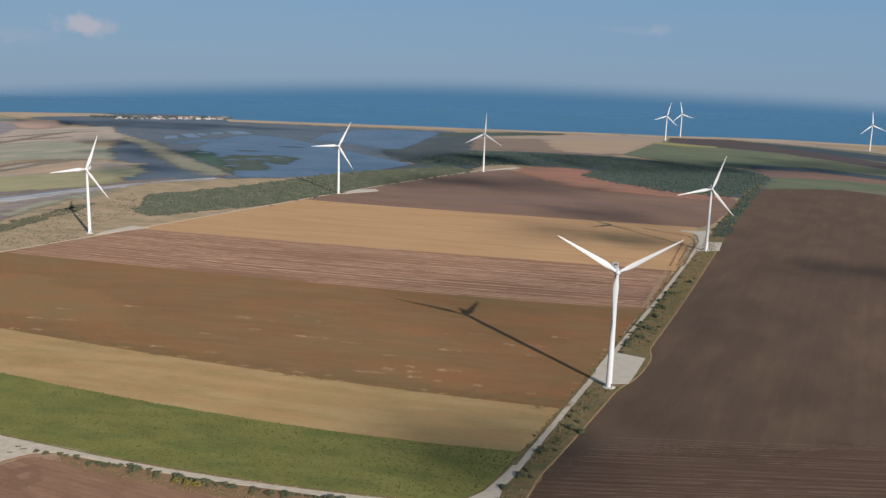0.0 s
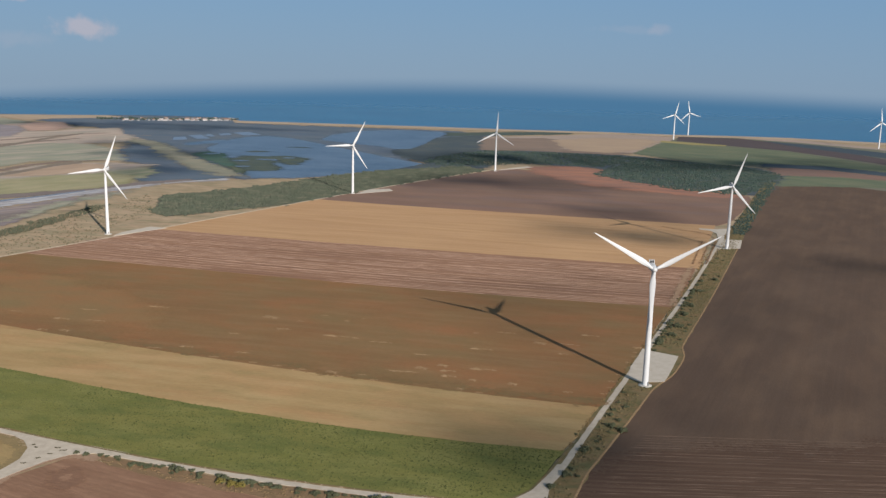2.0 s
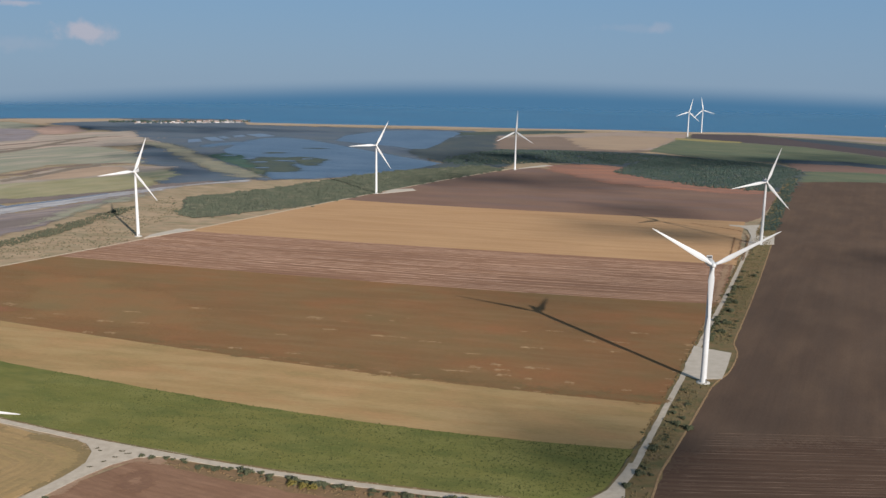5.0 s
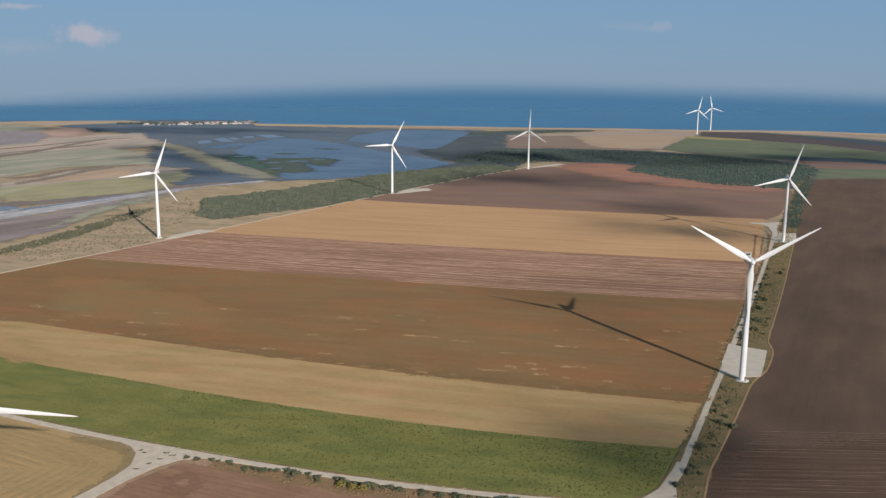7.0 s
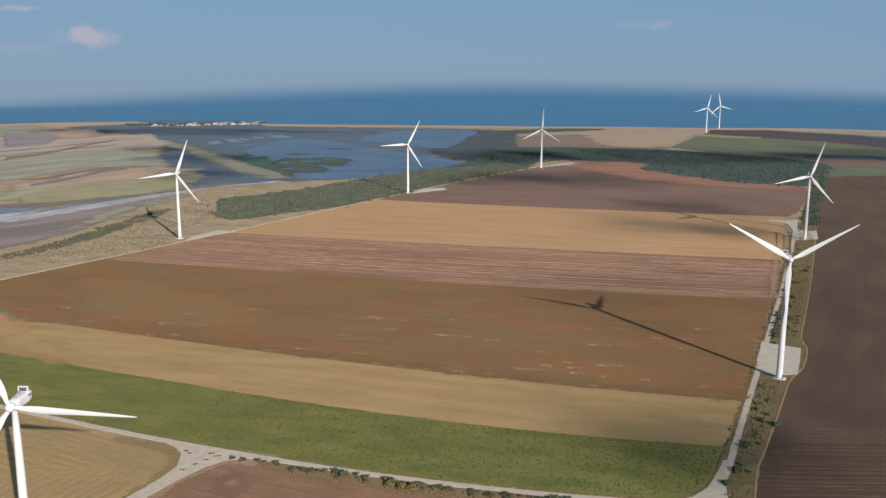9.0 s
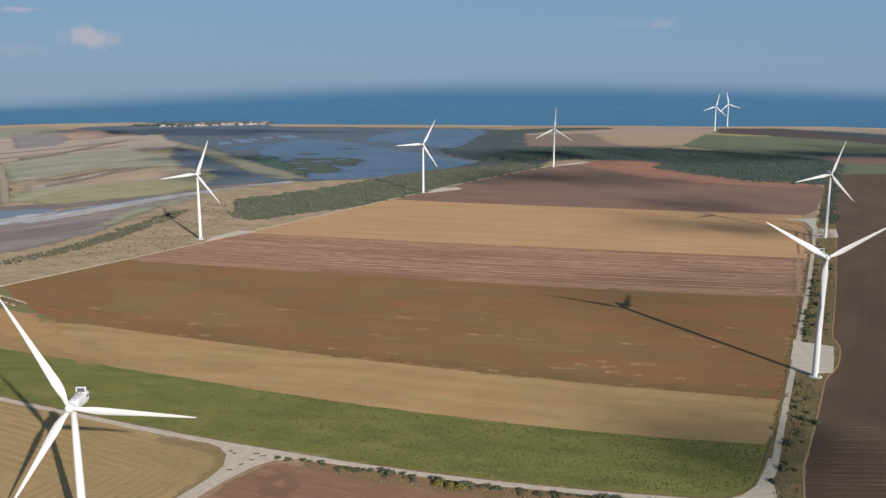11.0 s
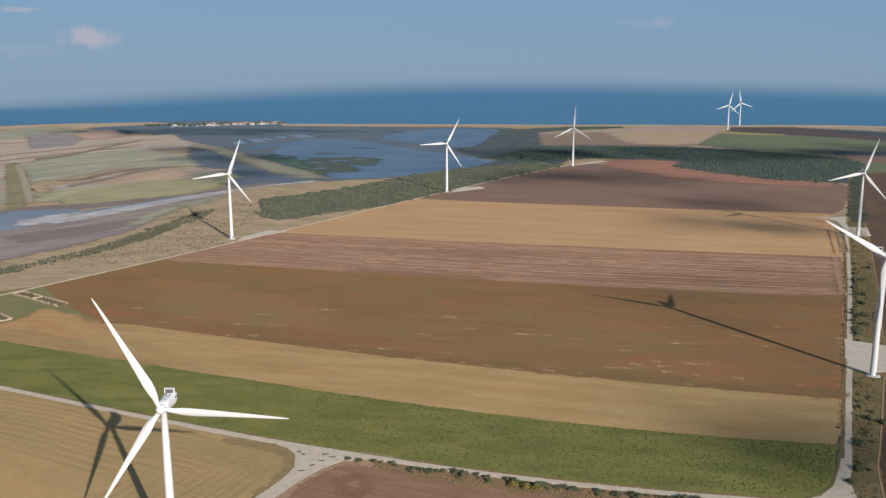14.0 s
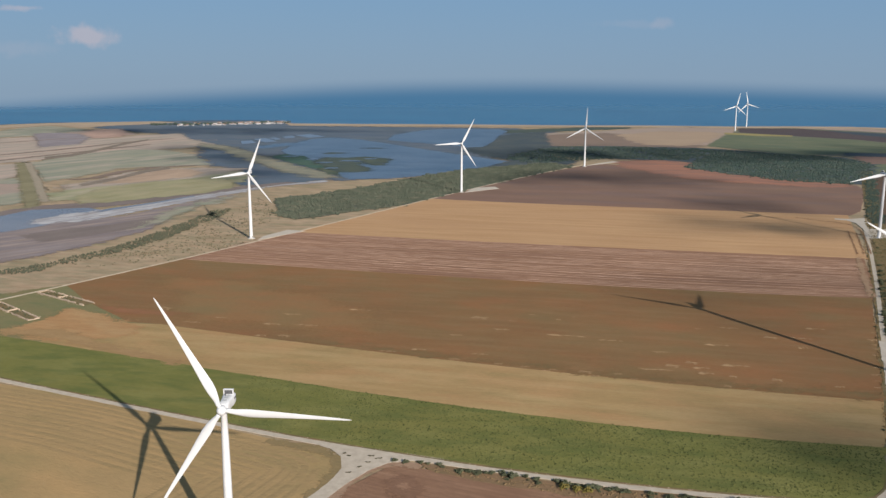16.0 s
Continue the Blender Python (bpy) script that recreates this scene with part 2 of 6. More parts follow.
M_SCRUB = soil("dry_scrubland", (0.362, 0.269, 0.175), (0.275, 0.227, 0.140), (0.433, 0.322, 0.215), (35, 18), 0.8, 60, 0.5, mottles=(((0.195, 0.179, 0.099), 60, 24, 0.6), ((0.225, 0.196, 0.122), 20, 9, 0.75), ((0.447, 0.315, 0.210), 34, 12, 0.6), ((0.290, 0.195, 0.120), 26, 8, 0.55),))
M_GREEN = soil("green_crop", (0.156, 0.154, 0.045), (0.126, 0.136, 0.038), (0.205, 0.174, 0.056), (40, 8), 0.6, 120, 0.5, mottles=(((0.199, 0.189, 0.064), 38, 16, 0.65), ((0.093, 0.114, 0.035), 30, 12, 0.65)))
M_TAN = soil("tan_stubble", (0.362, 0.245, 0.113), (0.310, 0.205, 0.092), (0.326, 0.200, 0.094), (80, 14), 0.7, 140, 0.45, mottles=(((0.395, 0.225, 0.106), 48, 22, 0.55), ((0.235, 0.180, 0.078), 30, 16, 0.45), ((0.441, 0.310, 0.155), 70, 12, 0.45)))
M_BROWN = soil("ochre_brown_soil", (0.224, 0.120, 0.054), (0.205, 0.108, 0.047), (0.184, 0.124, 0.057), (90, 26), 0.6, 110, 0.6, mottles=(((0.275, 0.119, 0.054), 60, 36, 0.5), ((0.174, 0.128, 0.060), 60, 34, 0.5), ((0.180, 0.096, 0.044), 110, 46, 0.45), ((0.255, 0.162, 0.082), 50, 8, 0.3)))
M_PINK = soil("pinkish_ploughed_soil", (0.340, 0.195, 0.120), (0.194, 0.106, 0.067), (0.258, 0.146, 0.089), (260, 2.6), 1.0, 200, 0.3, 9.0, (0.206, 0.108, 0.067), 0.35)
M_GOLD = soil("golden_stubble", (0.446, 0.274, 0.146), (0.380, 0.228, 0.118), (0.390, 0.228, 0.118), (160, 8), 0.6, 160, 0.4, mottles=(((0.496, 0.317, 0.162), 120, 9, 0.45), ((0.346, 0.195, 0.093), 100, 12, 0.4),))
M_DARK = soil("dull_brown_soil", (0.198, 0.122, 0.088), (0.162, 0.102, 0.077), (0.214, 0.142, 0.104), (160, 26), 0.6, 150, 0.5, mottles=(((0.236, 0.140, 0.104), 130, 34, 0.5), ((0.158, 0.116, 0.108), 150, 40, 0.5),))
M_RED = soil("red_clay_soil", (0.330, 0.155, 0.100), (0.276, 0.138, 0.095), (0.207, 0.129, 0.102), (120, 14), 0.8, 90, 0.6, mottles=(((0.174, 0.113, 0.095), 110, 22, 0.75), ((0.354, 0.174, 0.112), 60, 10, 0.5)), soft=38)
M_RIGHT = soil("dark_ploughed_soil", (0.096, 0.064, 0.046), (0.083, 0.056, 0.041), (0.114, 0.078, 0.056), (220, 3), 0.7, 150, 0.5, 12.0, (0.086, 0.054, 0.037), 0.14, turn=radians(-66), fine_amt=0.3, relief=0.15, mottles=(((0.150, 0.099, 0.065), 90, 40, 0.35), ((0.138, 0.089, 0.058), 80, 22, 0.5), ((0.089, 0.058, 0.041), 60, 30, 0.45)))
M_LOW = soil("red_brown_soil", (0.236, 0.132, 0.082), (0.195, 0.109, 0.068), (0.277, 0.167, 0.105), (60, 6), 0.6, 40, 0.5, 4.0, (0.177, 0.098, 0.063), 0.3, turn=radians(22), mottles=(((0.319, 0.190, 0.121), 30, 6, 0.5),))
M_LOW_SOFT = soil("pale_red_brown_soil", (0.27, 0.157, 0.10), (0.23, 0.132, 0.084), (0.29, 0.175, 0.11), (10, 6), 0.7, 20, 0.5, soft=4)
M_STRAWSOIL = soil("dusty_soil", (0.32, 0.205, 0.135), (0.27, 0.17, 0.11), (0.36, 0.25, 0.17), (12, 6), 0.8, 20, 0.6, soft=3)
M_MOIST = soil("moist_ploughed_soil", (0.089, 0.054, 0.037), (0.074, 0.045, 0.031), (0.103, 0.064, 0.044), (120, 4), 0.7, 90, 0.5, 5.2, (0.058, 0.035, 0.025), 0.35, turn=radians(1.0), fine_amt=0.25, relief=0.3, mottles=(((0.129, 0.086, 0.060), 90, 4, 0.5),), soft=30)
M_MOWN = soil("mown_hayfield", (0.345, 0.232, 0.112), (0.285, 0.204, 0.095), (0.385, 0.258, 0.125), (90, 9), 0.6, 60, 0.6, turn=radians(24), fine_amt=0.28, mottles=(((0.228, 0.188, 0.085), 60, 26, 0.6), ((0.41, 0.262, 0.12), 55, 30, 0.65)))
M_VERGE = soil("dry_grass_verge", (0.172, 0.128, 0.066), (0.128, 0.112, 0.053), (0.205, 0.145, 0.078), (9, 7), 0.9, 18, 0.6, mottles=(((0.086, 0.092, 0.040), 16, 11, 0.7), ((0.215, 0.130, 0.066), 10, 7, 0.55)))
M_RUINGRASS = soil("rough_pasture", (0.175, 0.165, 0.078), (0.205, 0.172, 0.085), (0.250, 0.160, 0.080), (30, 10), 0.7, 50, 0.4, mottles=(((0.130, 0.150, 0.070), 26, 12, 0.6),), soft=8)
M_MUD = soil("mud_flat", (0.267, 0.225, 0.217), (0.218, 0.185, 0.180), (0.178, 0.150, 0.154), (90, 16), 0.7, 90, 0.6, turn=radians(-47), mottles=(((0.335, 0.258, 0.215), 80, 9, 0.7), ((0.160, 0.134, 0.140), 110, 11, 0.7), ((0.235, 0.180, 0.145), 60, 7, 0.6)), soft=14)
M_SALT = soil("salt_crust", (0.43, 0.42, 0.42), (0.33, 0.32, 0.33), (0.25, 0.24, 0.25), (50, 9), 0.8, 50, 0.5, turn=radians(-54), mottles=(((0.22, 0.22, 0.24), 44, 10, 0.8), ((0.58, 0.56, 0.55), 34, 6, 0.7), ((0.23, 0.20, 0.185), 50, 12, 0.75)), soft=14)
# the bluish cast is distance haze mixed into the ground colour
M_MARSH = soil("hazed_marsh", (0.070, 0.090, 0.094), (0.056, 0.074, 0.084), (0.096, 0.108, 0.098), (90, 25), 0.8, 110, 0.5, mottles=(((0.116, 0.118, 0.100), 60, 16, 0.45), ((0.052, 0.072, 0.098), 50, 12, 0.6)), soft=22)
M_OLIVE = soil("olive_pasture", (0.283, 0.273, 0.198), (0.236, 0.244, 0.179), (0.363, 0.314, 0.243), (170, 22), 1.0, 120, 0.6, mottles=(((0.404, 0.337, 0.268), 150, 24, 0.75), ((0.194, 0.214, 0.167), 130, 22, 0.7)), soft=26, turn=radians(-56))
M_PALE = soil("pale_dry_field", (0.348, 0.270, 0.217), (0.310, 0.240, 0.195), (0.284, 0.230, 0.190), (150, 25), 0.7, 180, 0.5, mottles=(((0.388, 0.270, 0.222), 120, 20, 0.6), ((0.249, 0.225, 0.179), 110, 12, 0.55)), soft=12)
M_TANPAST = soil("pale_pasture", (0.425, 0.337, 0.268), (0.352, 0.288, 0.236), (0.315, 0.273, 0.219), (170, 22), 1.0, 120, 0.6, mottles=(((0.477, 0.348, 0.283), 150, 24, 0.7), ((0.258, 0.249, 0.202), 160, 18, 0.7)), soft=26, turn=radians(-56))
M_GREENPAST = soil("yellow_green_pasture", (0.299, 0.288, 0.167), (0.252, 0.257, 0.151), (0.367, 0.318, 0.214), (170, 22), 1.0, 120, 0.6, mottles=(((0.420, 0.345, 0.260), 120, 22, 0.7), ((0.199, 0.223, 0.144), 130, 20, 0.6)), soft=26, turn=radians(-56))
M_BEACH = soil("beach_sand", (0.397, 0.304, 0.214), (0.340, 0.260, 0.186), (0.293, 0.223, 0.158), (150, 12), 0.6, 120, 0.5, soft=7)
# dark blue-grey tone: cloud shadow and distance haze are put into the colour
M_PLAIN_SHADED = soil("shaded_hazy_plain", (0.096, 0.126, 0.166), (0.082, 0.112, 0.148), (0.128, 0.148, 0.168), (120, 40), 0.7, 200, 0.5, mottles=(((0.168, 0.170, 0.168), 90, 30, 0.45), ((0.074, 0.112, 0.130), 90, 30, 0.5)), soft=38)
M_COASTTAN = soil("coastal_stubble", (0.375, 0.278, 0.190), (0.330, 0.240, 0.165), (0.300, 0.220, 0.160), (180, 20), 0.7, 150, 0.5, mottles=(((0.27, 0.20, 0.15), 140, 14, 0.5),), soft=26)
M_COASTBROWN = soil("coastal_brown_soil", (0.220, 0.160, 0.122), (0.190, 0.142, 0.112), (0.250, 0.180, 0.135), (180, 20), 0.7, 150, 0.5, mottles=(((0.165, 0.135, 0.115), 140, 18, 0.5),), soft=30)
M_FARGREEN = soil("far_green_field", (0.121, 0.142, 0.087), (0.099, 0.124, 0.081), (0.158, 0.160, 0.100), (120, 30), 0.7, 150, 0.5, mottles=(((0.178, 0.172, 0.107), 110, 26, 0.5), ((0.081, 0.108, 0.078), 100, 22, 0.5)), soft=14, turn=radians(30))
M_REDFAR = soil("far_red_soil", (0.215, 0.128, 0.098), (0.180, 0.115, 0.092), (0.160, 0.112, 0.094), (120, 20), 0.8, 90, 0.5, mottles=(((0.150, 0.110, 0.095), 110, 22, 0.6),), soft=16, turn=radians(35))
M_WEED = leafy("verge_weed_leaves", (0.105, 0.092, 0.045), (0.180, 0.132, 0.070), 0.08)
M_RUSTWEED = leafy("rusty_weed_leaves", (0.150, 0.106, 0.056), (0.185, 0.128, 0.070), 0.08, (0.195, 0.118, 0.060))
M_SLOPE = leafy("slope_scrub_leaves", (0.120, 0.114, 0.072), (0.185, 0.160, 0.102), 0.04, (0.215, 0.165, 0.108))
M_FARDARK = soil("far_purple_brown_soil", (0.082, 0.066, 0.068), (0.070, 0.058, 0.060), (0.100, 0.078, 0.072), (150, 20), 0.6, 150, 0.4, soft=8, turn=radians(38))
M_REED = soil("bright_reeds", (0.087, 0.110, 0.072), (0.072, 0.096, 0.068), (0.117, 0.129, 0.085), (50, 22), 0.8, 60, 0.6, mottles=(((0.133, 0.133, 0.095), 40, 18, 0.5), ((0.062, 0.090, 0.080), 40, 18, 0.6)), soft=20)
M_DARKREED = soil("dark_green_reeds", (0.056, 0.112, 0.088), (0.048, 0.096, 0.080), (0.078, 0.122, 0.088), (50, 22), 0.8, 60, 0.5, mottles=(((0.110, 0.125, 0.080), 40, 18, 0.4),), soft=16)
# navy tone that paints cloud shadow onto the far crop strips
M_FARSHADE = soil("far_shaded_crop", (0.052, 0.070, 0.086), (0.045, 0.062, 0.078), (0.062, 0.082, 0.088), (150, 20), 0.6, 150, 0.4, soft=16, turn=radians(38))
M_ISLE = soil("olive_reeds", (0.072, 0.094, 0.074), (0.060, 0.081, 0.069), (0.098, 0.115, 0.082), (50, 22), 0.8, 60, 0.5, mottles=(((0.115, 0.120, 0.089), 30, 12, 0.5), ((0.047, 0.074, 0.095), 26, 9, 0.6)), soft=26)
M_BANKROW = soil("brown_field_bank", (0.215, 0.160, 0.125), (0.185, 0.140, 0.110), (0.24, 0.18, 0.14), (60, 20), 0.7, 60, 0.5, soft=10, turn=radians(-56))
M_RIMMUD = soil("dark_wet_mud", (0.190, 0.155, 0.140), (0.165, 0.135, 0.122), (0.215, 0.175, 0.155), (60, 20), 0.7, 60, 0.5, soft=8, turn=radians(-47))
M_YELLOW = soil("yellowing_crop", (0.29, 0.240, 0.105), (0.25, 0.21, 0.09), (0.22, 0.19, 0.085), (80, 12), 0.6, 80, 0.4, soft=4)
M_ROAD = plain("crushed_limestone", (0.490, 0.420, 0.334), (0.378, 0.320, 0.251), 0.22, 0.95, 0.1, 0.3, 8)
M_TRACK = plain("dusty_track", (0.552, 0.456, 0.344), (0.414, 0.324, 0.228), 0.15, 0.95, 0.1, 0.3, 8)
M_PAD = plain("gravel_hardstanding", (0.496, 0.437, 0.362), (0.411, 0.359, 0.292), 0.16, 0.95, 0.1, 0.3, 8)
M_STRAW = scattered(plain("pale_straw", (0.335, 0.225, 0.124), (0.255, 0.162, 0.085), 0.5, 0.95, 0.1, 0.4))
M_TUFT = plain("dark_weeds", (0.05, 0.045, 0.028), (0.075, 0.07, 0.04), 0.8, 0.95, 0.1, 0.4)
M_STONE = plain("weathered_stone_rubble", (0.42, 0.33, 0.245), (0.30, 0.23, 0.17), 0.7, 0.95, 0.1, 0.5, 6, 0.15)
M_BUSH = leafy("bush_leaves", (0.062, 0.070, 0.042), (0.100, 0.104, 0.060))
M_BUSHY = leafy("yellowing_leaves", (0.13, 0.11, 0.03), (0.20, 0.16, 0.05))
M_HEDGE = leafy("hedge_leaves", (0.074, 0.080, 0.054), (0.106, 0.110, 0.074), 0.05, (0.135, 0.118, 0.078))
M_WOOD = leafy("scrub_wood_leaves", (0.070, 0.083, 0.060), (0.098, 0.110, 0.078), 0.03, (0.145, 0.140, 0.100))
# leaf tones shifted towards blue to paint in the haze of distance
M_WOODFAR = leafy("hazed_scrub_leaves", (0.040, 0.064, 0.055), (0.058, 0.083, 0.068), 0.03, (0.092, 0.096, 0.075))
M_CROP = leafy("crop_leaves", (0.080, 0.088, 0.030), (0.118, 0.122, 0.042), 0.05)
M_CROPDARK = leafy("dark_crop_leaves", (0.030, 0.040, 0.016), (0.055, 0.066, 0.026), 0.05)
M_TWIG = plain("bark", (0.09, 0.07, 0.05), (0.06, 0.045, 0.03), 3.0, 0.9, 0.1)
M_WHITE = plain("white_turbine_paint", (0.58, 0.585, 0.585), (0.53, 0.535, 0.535), 0.25, 0.42, 0.4, 0.0, 4, 0, False)
M_GREY = plain("grey_louvre_metal", (0.110, 0.110, 0.112), (0.075, 0.075, 0.078), 2.0, 0.6, 0.3, 0.0)
M_CONCRETE = plain("pale_concrete", (0.46, 0.44, 0.40), (0.36, 0.34, 0.30), 0.6, 0.9, 0.2, 0.2, 6)
M_WALLW = plain("whitewashed_walls", (0.460, 0.450, 0.445), (0.320, 0.305, 0.300), 0.3, 0.9, 0.2, 0.0, 4, 0.25)
M_TILE = plain("clay_roof_tiles", (0.225, 0.144, 0.110), (0.166, 0.104, 0.083), 0.5, 0.9, 0.2, 0.0, 4, 0.3)
M_PANE = plain("dark_window_glass", (0.03, 0.035, 0.04), (0.05, 0.055, 0.06), 0.5, 0.15, 0.5, 0.0)


def water(name, deep, shallow, rough, wave, size, fade=None, soft=0.0, streak=(600, 160), gloss=0.5):
    m, nt, b = nodes_of(name, rough, gloss)
    b.inputs["IOR"].default_value = 1.33
    n = noise_of(nt, coords(nt, (1 / streak[0], 1 / streak[1], 1), radians(10)), 1.0, 6, 0.65)
    nt.links.new(blend(nt, n, deep, shallow), b.inputs["Base Color"])
    w = noise_of(nt, coords(nt, (1 / size, 1 / (0.6 * size), 1), radians(15)), 1.0, 6, 0.65, 0.2, 0.8)
    bumped(nt, b, w, wave, size * 0.25)
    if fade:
        # the last stretch before the skyline turns transparent, in imitation of haze
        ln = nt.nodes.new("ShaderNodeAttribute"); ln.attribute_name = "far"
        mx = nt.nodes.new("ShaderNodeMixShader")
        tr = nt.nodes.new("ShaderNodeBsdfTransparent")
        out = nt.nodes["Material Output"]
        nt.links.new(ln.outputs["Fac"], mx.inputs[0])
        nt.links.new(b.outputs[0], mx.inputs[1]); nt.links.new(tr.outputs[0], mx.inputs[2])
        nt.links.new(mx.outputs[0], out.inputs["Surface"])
    frayed(nt, b, soft)
    return m


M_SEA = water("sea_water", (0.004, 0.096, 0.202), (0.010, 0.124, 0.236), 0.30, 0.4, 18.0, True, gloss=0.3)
M_LAKE = water("lake_water", (0.012, 0.048, 0.098), (0.078, 0.118, 0.175), 0.28, 0.3, 9.0, soft=10.0, streak=(150, 40))
M_LAGOON = water("lagoon_water", (0.035, 0.060, 0.100), (0.090, 0.115, 0.160), 0.26, 0.3, 9.0, soft=6.0, streak=(60, 24))
M_PAN = water("salt_pan_water", (0.090, 0.132, 0.195), (0.125, 0.168, 0.235), 0.30, 0.2, 6.0, soft=3.0)
M_POOL = water("shallow_stream_water", (0.12, 0.13, 0.16), (0.18, 0.18, 0.20), 0.25, 0.2, 6.0, soft=3.0)


# ================= building helpers =================
def part(name, bm, material, parent=None, label=""):
    me = bpy.data.meshes.new(name)
    bm.to_mesh(me)
    bm.free()
    me.materials.append(material)
    ob = new(name, me)
    if parent:
        ob.parent = parent
    if label:
        ob["label"] = label
    return ob


def shared(name, me, parent=None, m=None):
    ob = new(name, me)
    if parent:
        ob.parent = parent
    if m is not None:
        ob.matrix_basis = m
    return ob


def poly_at(cs, x):
    r = 0.0
    for c in cs:
        r = r * (x / 100) + c
    return r


def resampled(pts, step=10.0, wobble=0.8, seed=0.0):
    out = []
    for (x0, y0), (x1, y1) in zip(pts, pts[1:] + pts[:1]):
        d = math.hypot(x1 - x0, y1 - y0)
        n = max(1, int(d / step))
        for i in range(n):
            f = i / n
            x, y = x0 + (x1 - x0) * f, y0 + (y1 - y0) * f
            q = noise.noise((x * 0.07 + seed, y * 0.07, seed))
            q2 = noise.noise((x * 0.07, y * 0.07 + 9, seed + 5))
            out.append((x + wobble * q * 2, y + wobble * q2 * 2))
    return out


LAYER = [0]


def lifted(z):
    """Every sheet lies a hair above the one laid before it."""
    LAYER[0] += 1
    return z + 0.0012 * LAYER[0]


def sheet(name, pts, z, material, label, category="field", step=10.0, wobble=0.8, thick=0.25):
    """A flat piece of ground with a worn outline and a rim that goes down into the soil."""
    z = lifted(z)
    ps = resampled(pts, step, wobble, len(name) * 1.7)
    bm = bmesh.new()
    top = [bm.verts.new((x, y, z)) for x, y in ps]
    low = [bm.verts.new((x, y, z - thick)) for x, y in ps]
    f = bm.faces.new(top)
    f.normal_update()
    if f.normal.z < 0:
        f.normal_flip()
    bmesh.ops.triangulate(bm, faces=[f])
    n = len(top)
    for i in range(n):
        bm.faces.new((top[i], low[i], low[(i + 1) % n], top[(i + 1) % n]))
    bmesh.ops.recalc_face_normals(bm, faces=bm.faces)
    return tagged(part(name, bm, material), label, category, kind="structure")


def soft_sheet(name, pts, z, material, label, category="field", cell=12.0, margin=10.0):
    """A piece of ground in a grid of cells; each corner knows how many metres it lies inside the outline."""
    z = lifted(z)
    px = np.array(pts, float)
    qx = np.roll(px, -1, 0)
    x0, y0 = px.min(0) - margin
    x1, y1 = px.max(0) + margin
    nx, ny = int((x1 - x0) / cell) + 2, int((y1 - y0) / cell) + 2
    gx, gy = np.meshgrid(x0 + cell * np.arange(nx), y0 + cell * np.arange(ny))
    p = np.stack([gx.ravel(), gy.ravel()], 1)
    d = np.full(len(p), 1e9)
    ins = np.zeros(len(p), bool)
    for a, b in zip(px, qx):
        e = b - a
        f = np.clip(((p - a) @ e) / max(1e-9, e @ e), 0, 1)
        d = np.minimum(d, np.linalg.norm(p - a - f[:, None] * e, axis=1))
        if a[1] != b[1]:
            ins ^= ((a[1] > p[:, 1]) != (b[1] > p[:, 1])) & (p[:, 0] < e[0] * (p[:, 1] - a[1]) / e[1] + a[0])
    d = np.where(ins, d, -d)
    ok = d > -margin - cell
    faces = []
    for j in range(ny - 1):
        for i in range(nx - 1):
            q = (j * nx + i, j * nx + i + 1, (j + 1) * nx + i + 1, (j + 1) * nx + i)
            if max(d[k] for k in q) > -margin:
                faces.append(q)
    me = bpy.data.meshes.new(name)
    me.from_pydata([(float(u), float(v), z) for u, v in p], [], faces)
    at = me.attributes.new("edge", "FLOAT", "POINT")
    at.data.foreach_set("value", d.astype(np.float32))
    me.materials.append(material)
    return tagged(new(name, me), label, category, kind="structure")


def ribbon(pts, half, z, wobble=0.5, step=6.0, seed=0.0):
    """Outline of a lane with uneven edges along a line of points."""
    line = []
    for (x0, y0), (x1, y1) in zip(pts, pts[1:]):
        n = max(1, int(math.hypot(x1 - x0, y1 - y0) / step))
        for i in range(n):
            line.append((x0 + (x1 - x0) * i / n, y0 + (y1 - y0) * i / n))
    line.append(pts[-1])
    left, right = [], []
    for i, (x, y) in enumerate(line):
        a, b = line[max(0, i - 1)], line[min(len(line) - 1, i + 1)]
        dx, dy = b[0] - a[0], b[1] - a[1]
        d = math.hypot(dx, dy) or 1
        nx, ny = -dy / d, dx / d
        hl = half + wobble * noise.noise((x * 0.11, y * 0.11, seed))
        hr = half + wobble * noise.noise((x * 0.11, y * 0.11, seed + 7))
        left.append((x + nx * hl, y + ny * hl))
        right.append((x - nx * hr, y - ny * hr))
    bm = bmesh.new()
    lv = [bm.verts.new((x, y, z)) for x, y in left]
    rv = [bm.verts.new((x, y, z)) for x, y in right]
    ll = [bm.verts.new((x, y, z - 0.3)) for x, y in left]
    rl = [bm.verts.new((x, y, z - 0.3)) for x, y in right]
    for i in range(len(lv) - 1):
        bm.faces.new((rv[i], rv[i + 1], lv[i + 1], lv[i]))
        bm.faces.new((lv[i], lv[i + 1], ll[i + 1], ll[i]))
        bm.faces.new((rv[i + 1], rv[i], rl[i], rl[i + 1]))
    return bm


# ================= the lie of the land =================
ROAD_LOW = (-0.0242, 0.2075, 6.1901, -8.7881, 434.8094)          # y of the lower road, over x / 100
CROP_EDGE = (0.457, 5.751, -15.336, 511.612)
STUBBLE_EDGE = (0.119, 2.483, -23.031, 594.330)
BROWN_EDGE = (0.119, 1.517, -18.659, 872.053)
PINK_EDGE = (-0.037, 0.446, -19.557, 1066.165)
GOLD_EDGE = (-0.140, 0.880, -22.513, 1386.950)
TRACK = (0.131, -5.246, 125.476, -1374.032)    # x of the boundary track, over y / 100
LANE = (-0.048, 0.932, 35.030, -147.447)        # x of the turbine lane
VERGE = (-0.0024, 0.1557, -3.485, 71.9613, -229.6383)      # x where the dark field begins


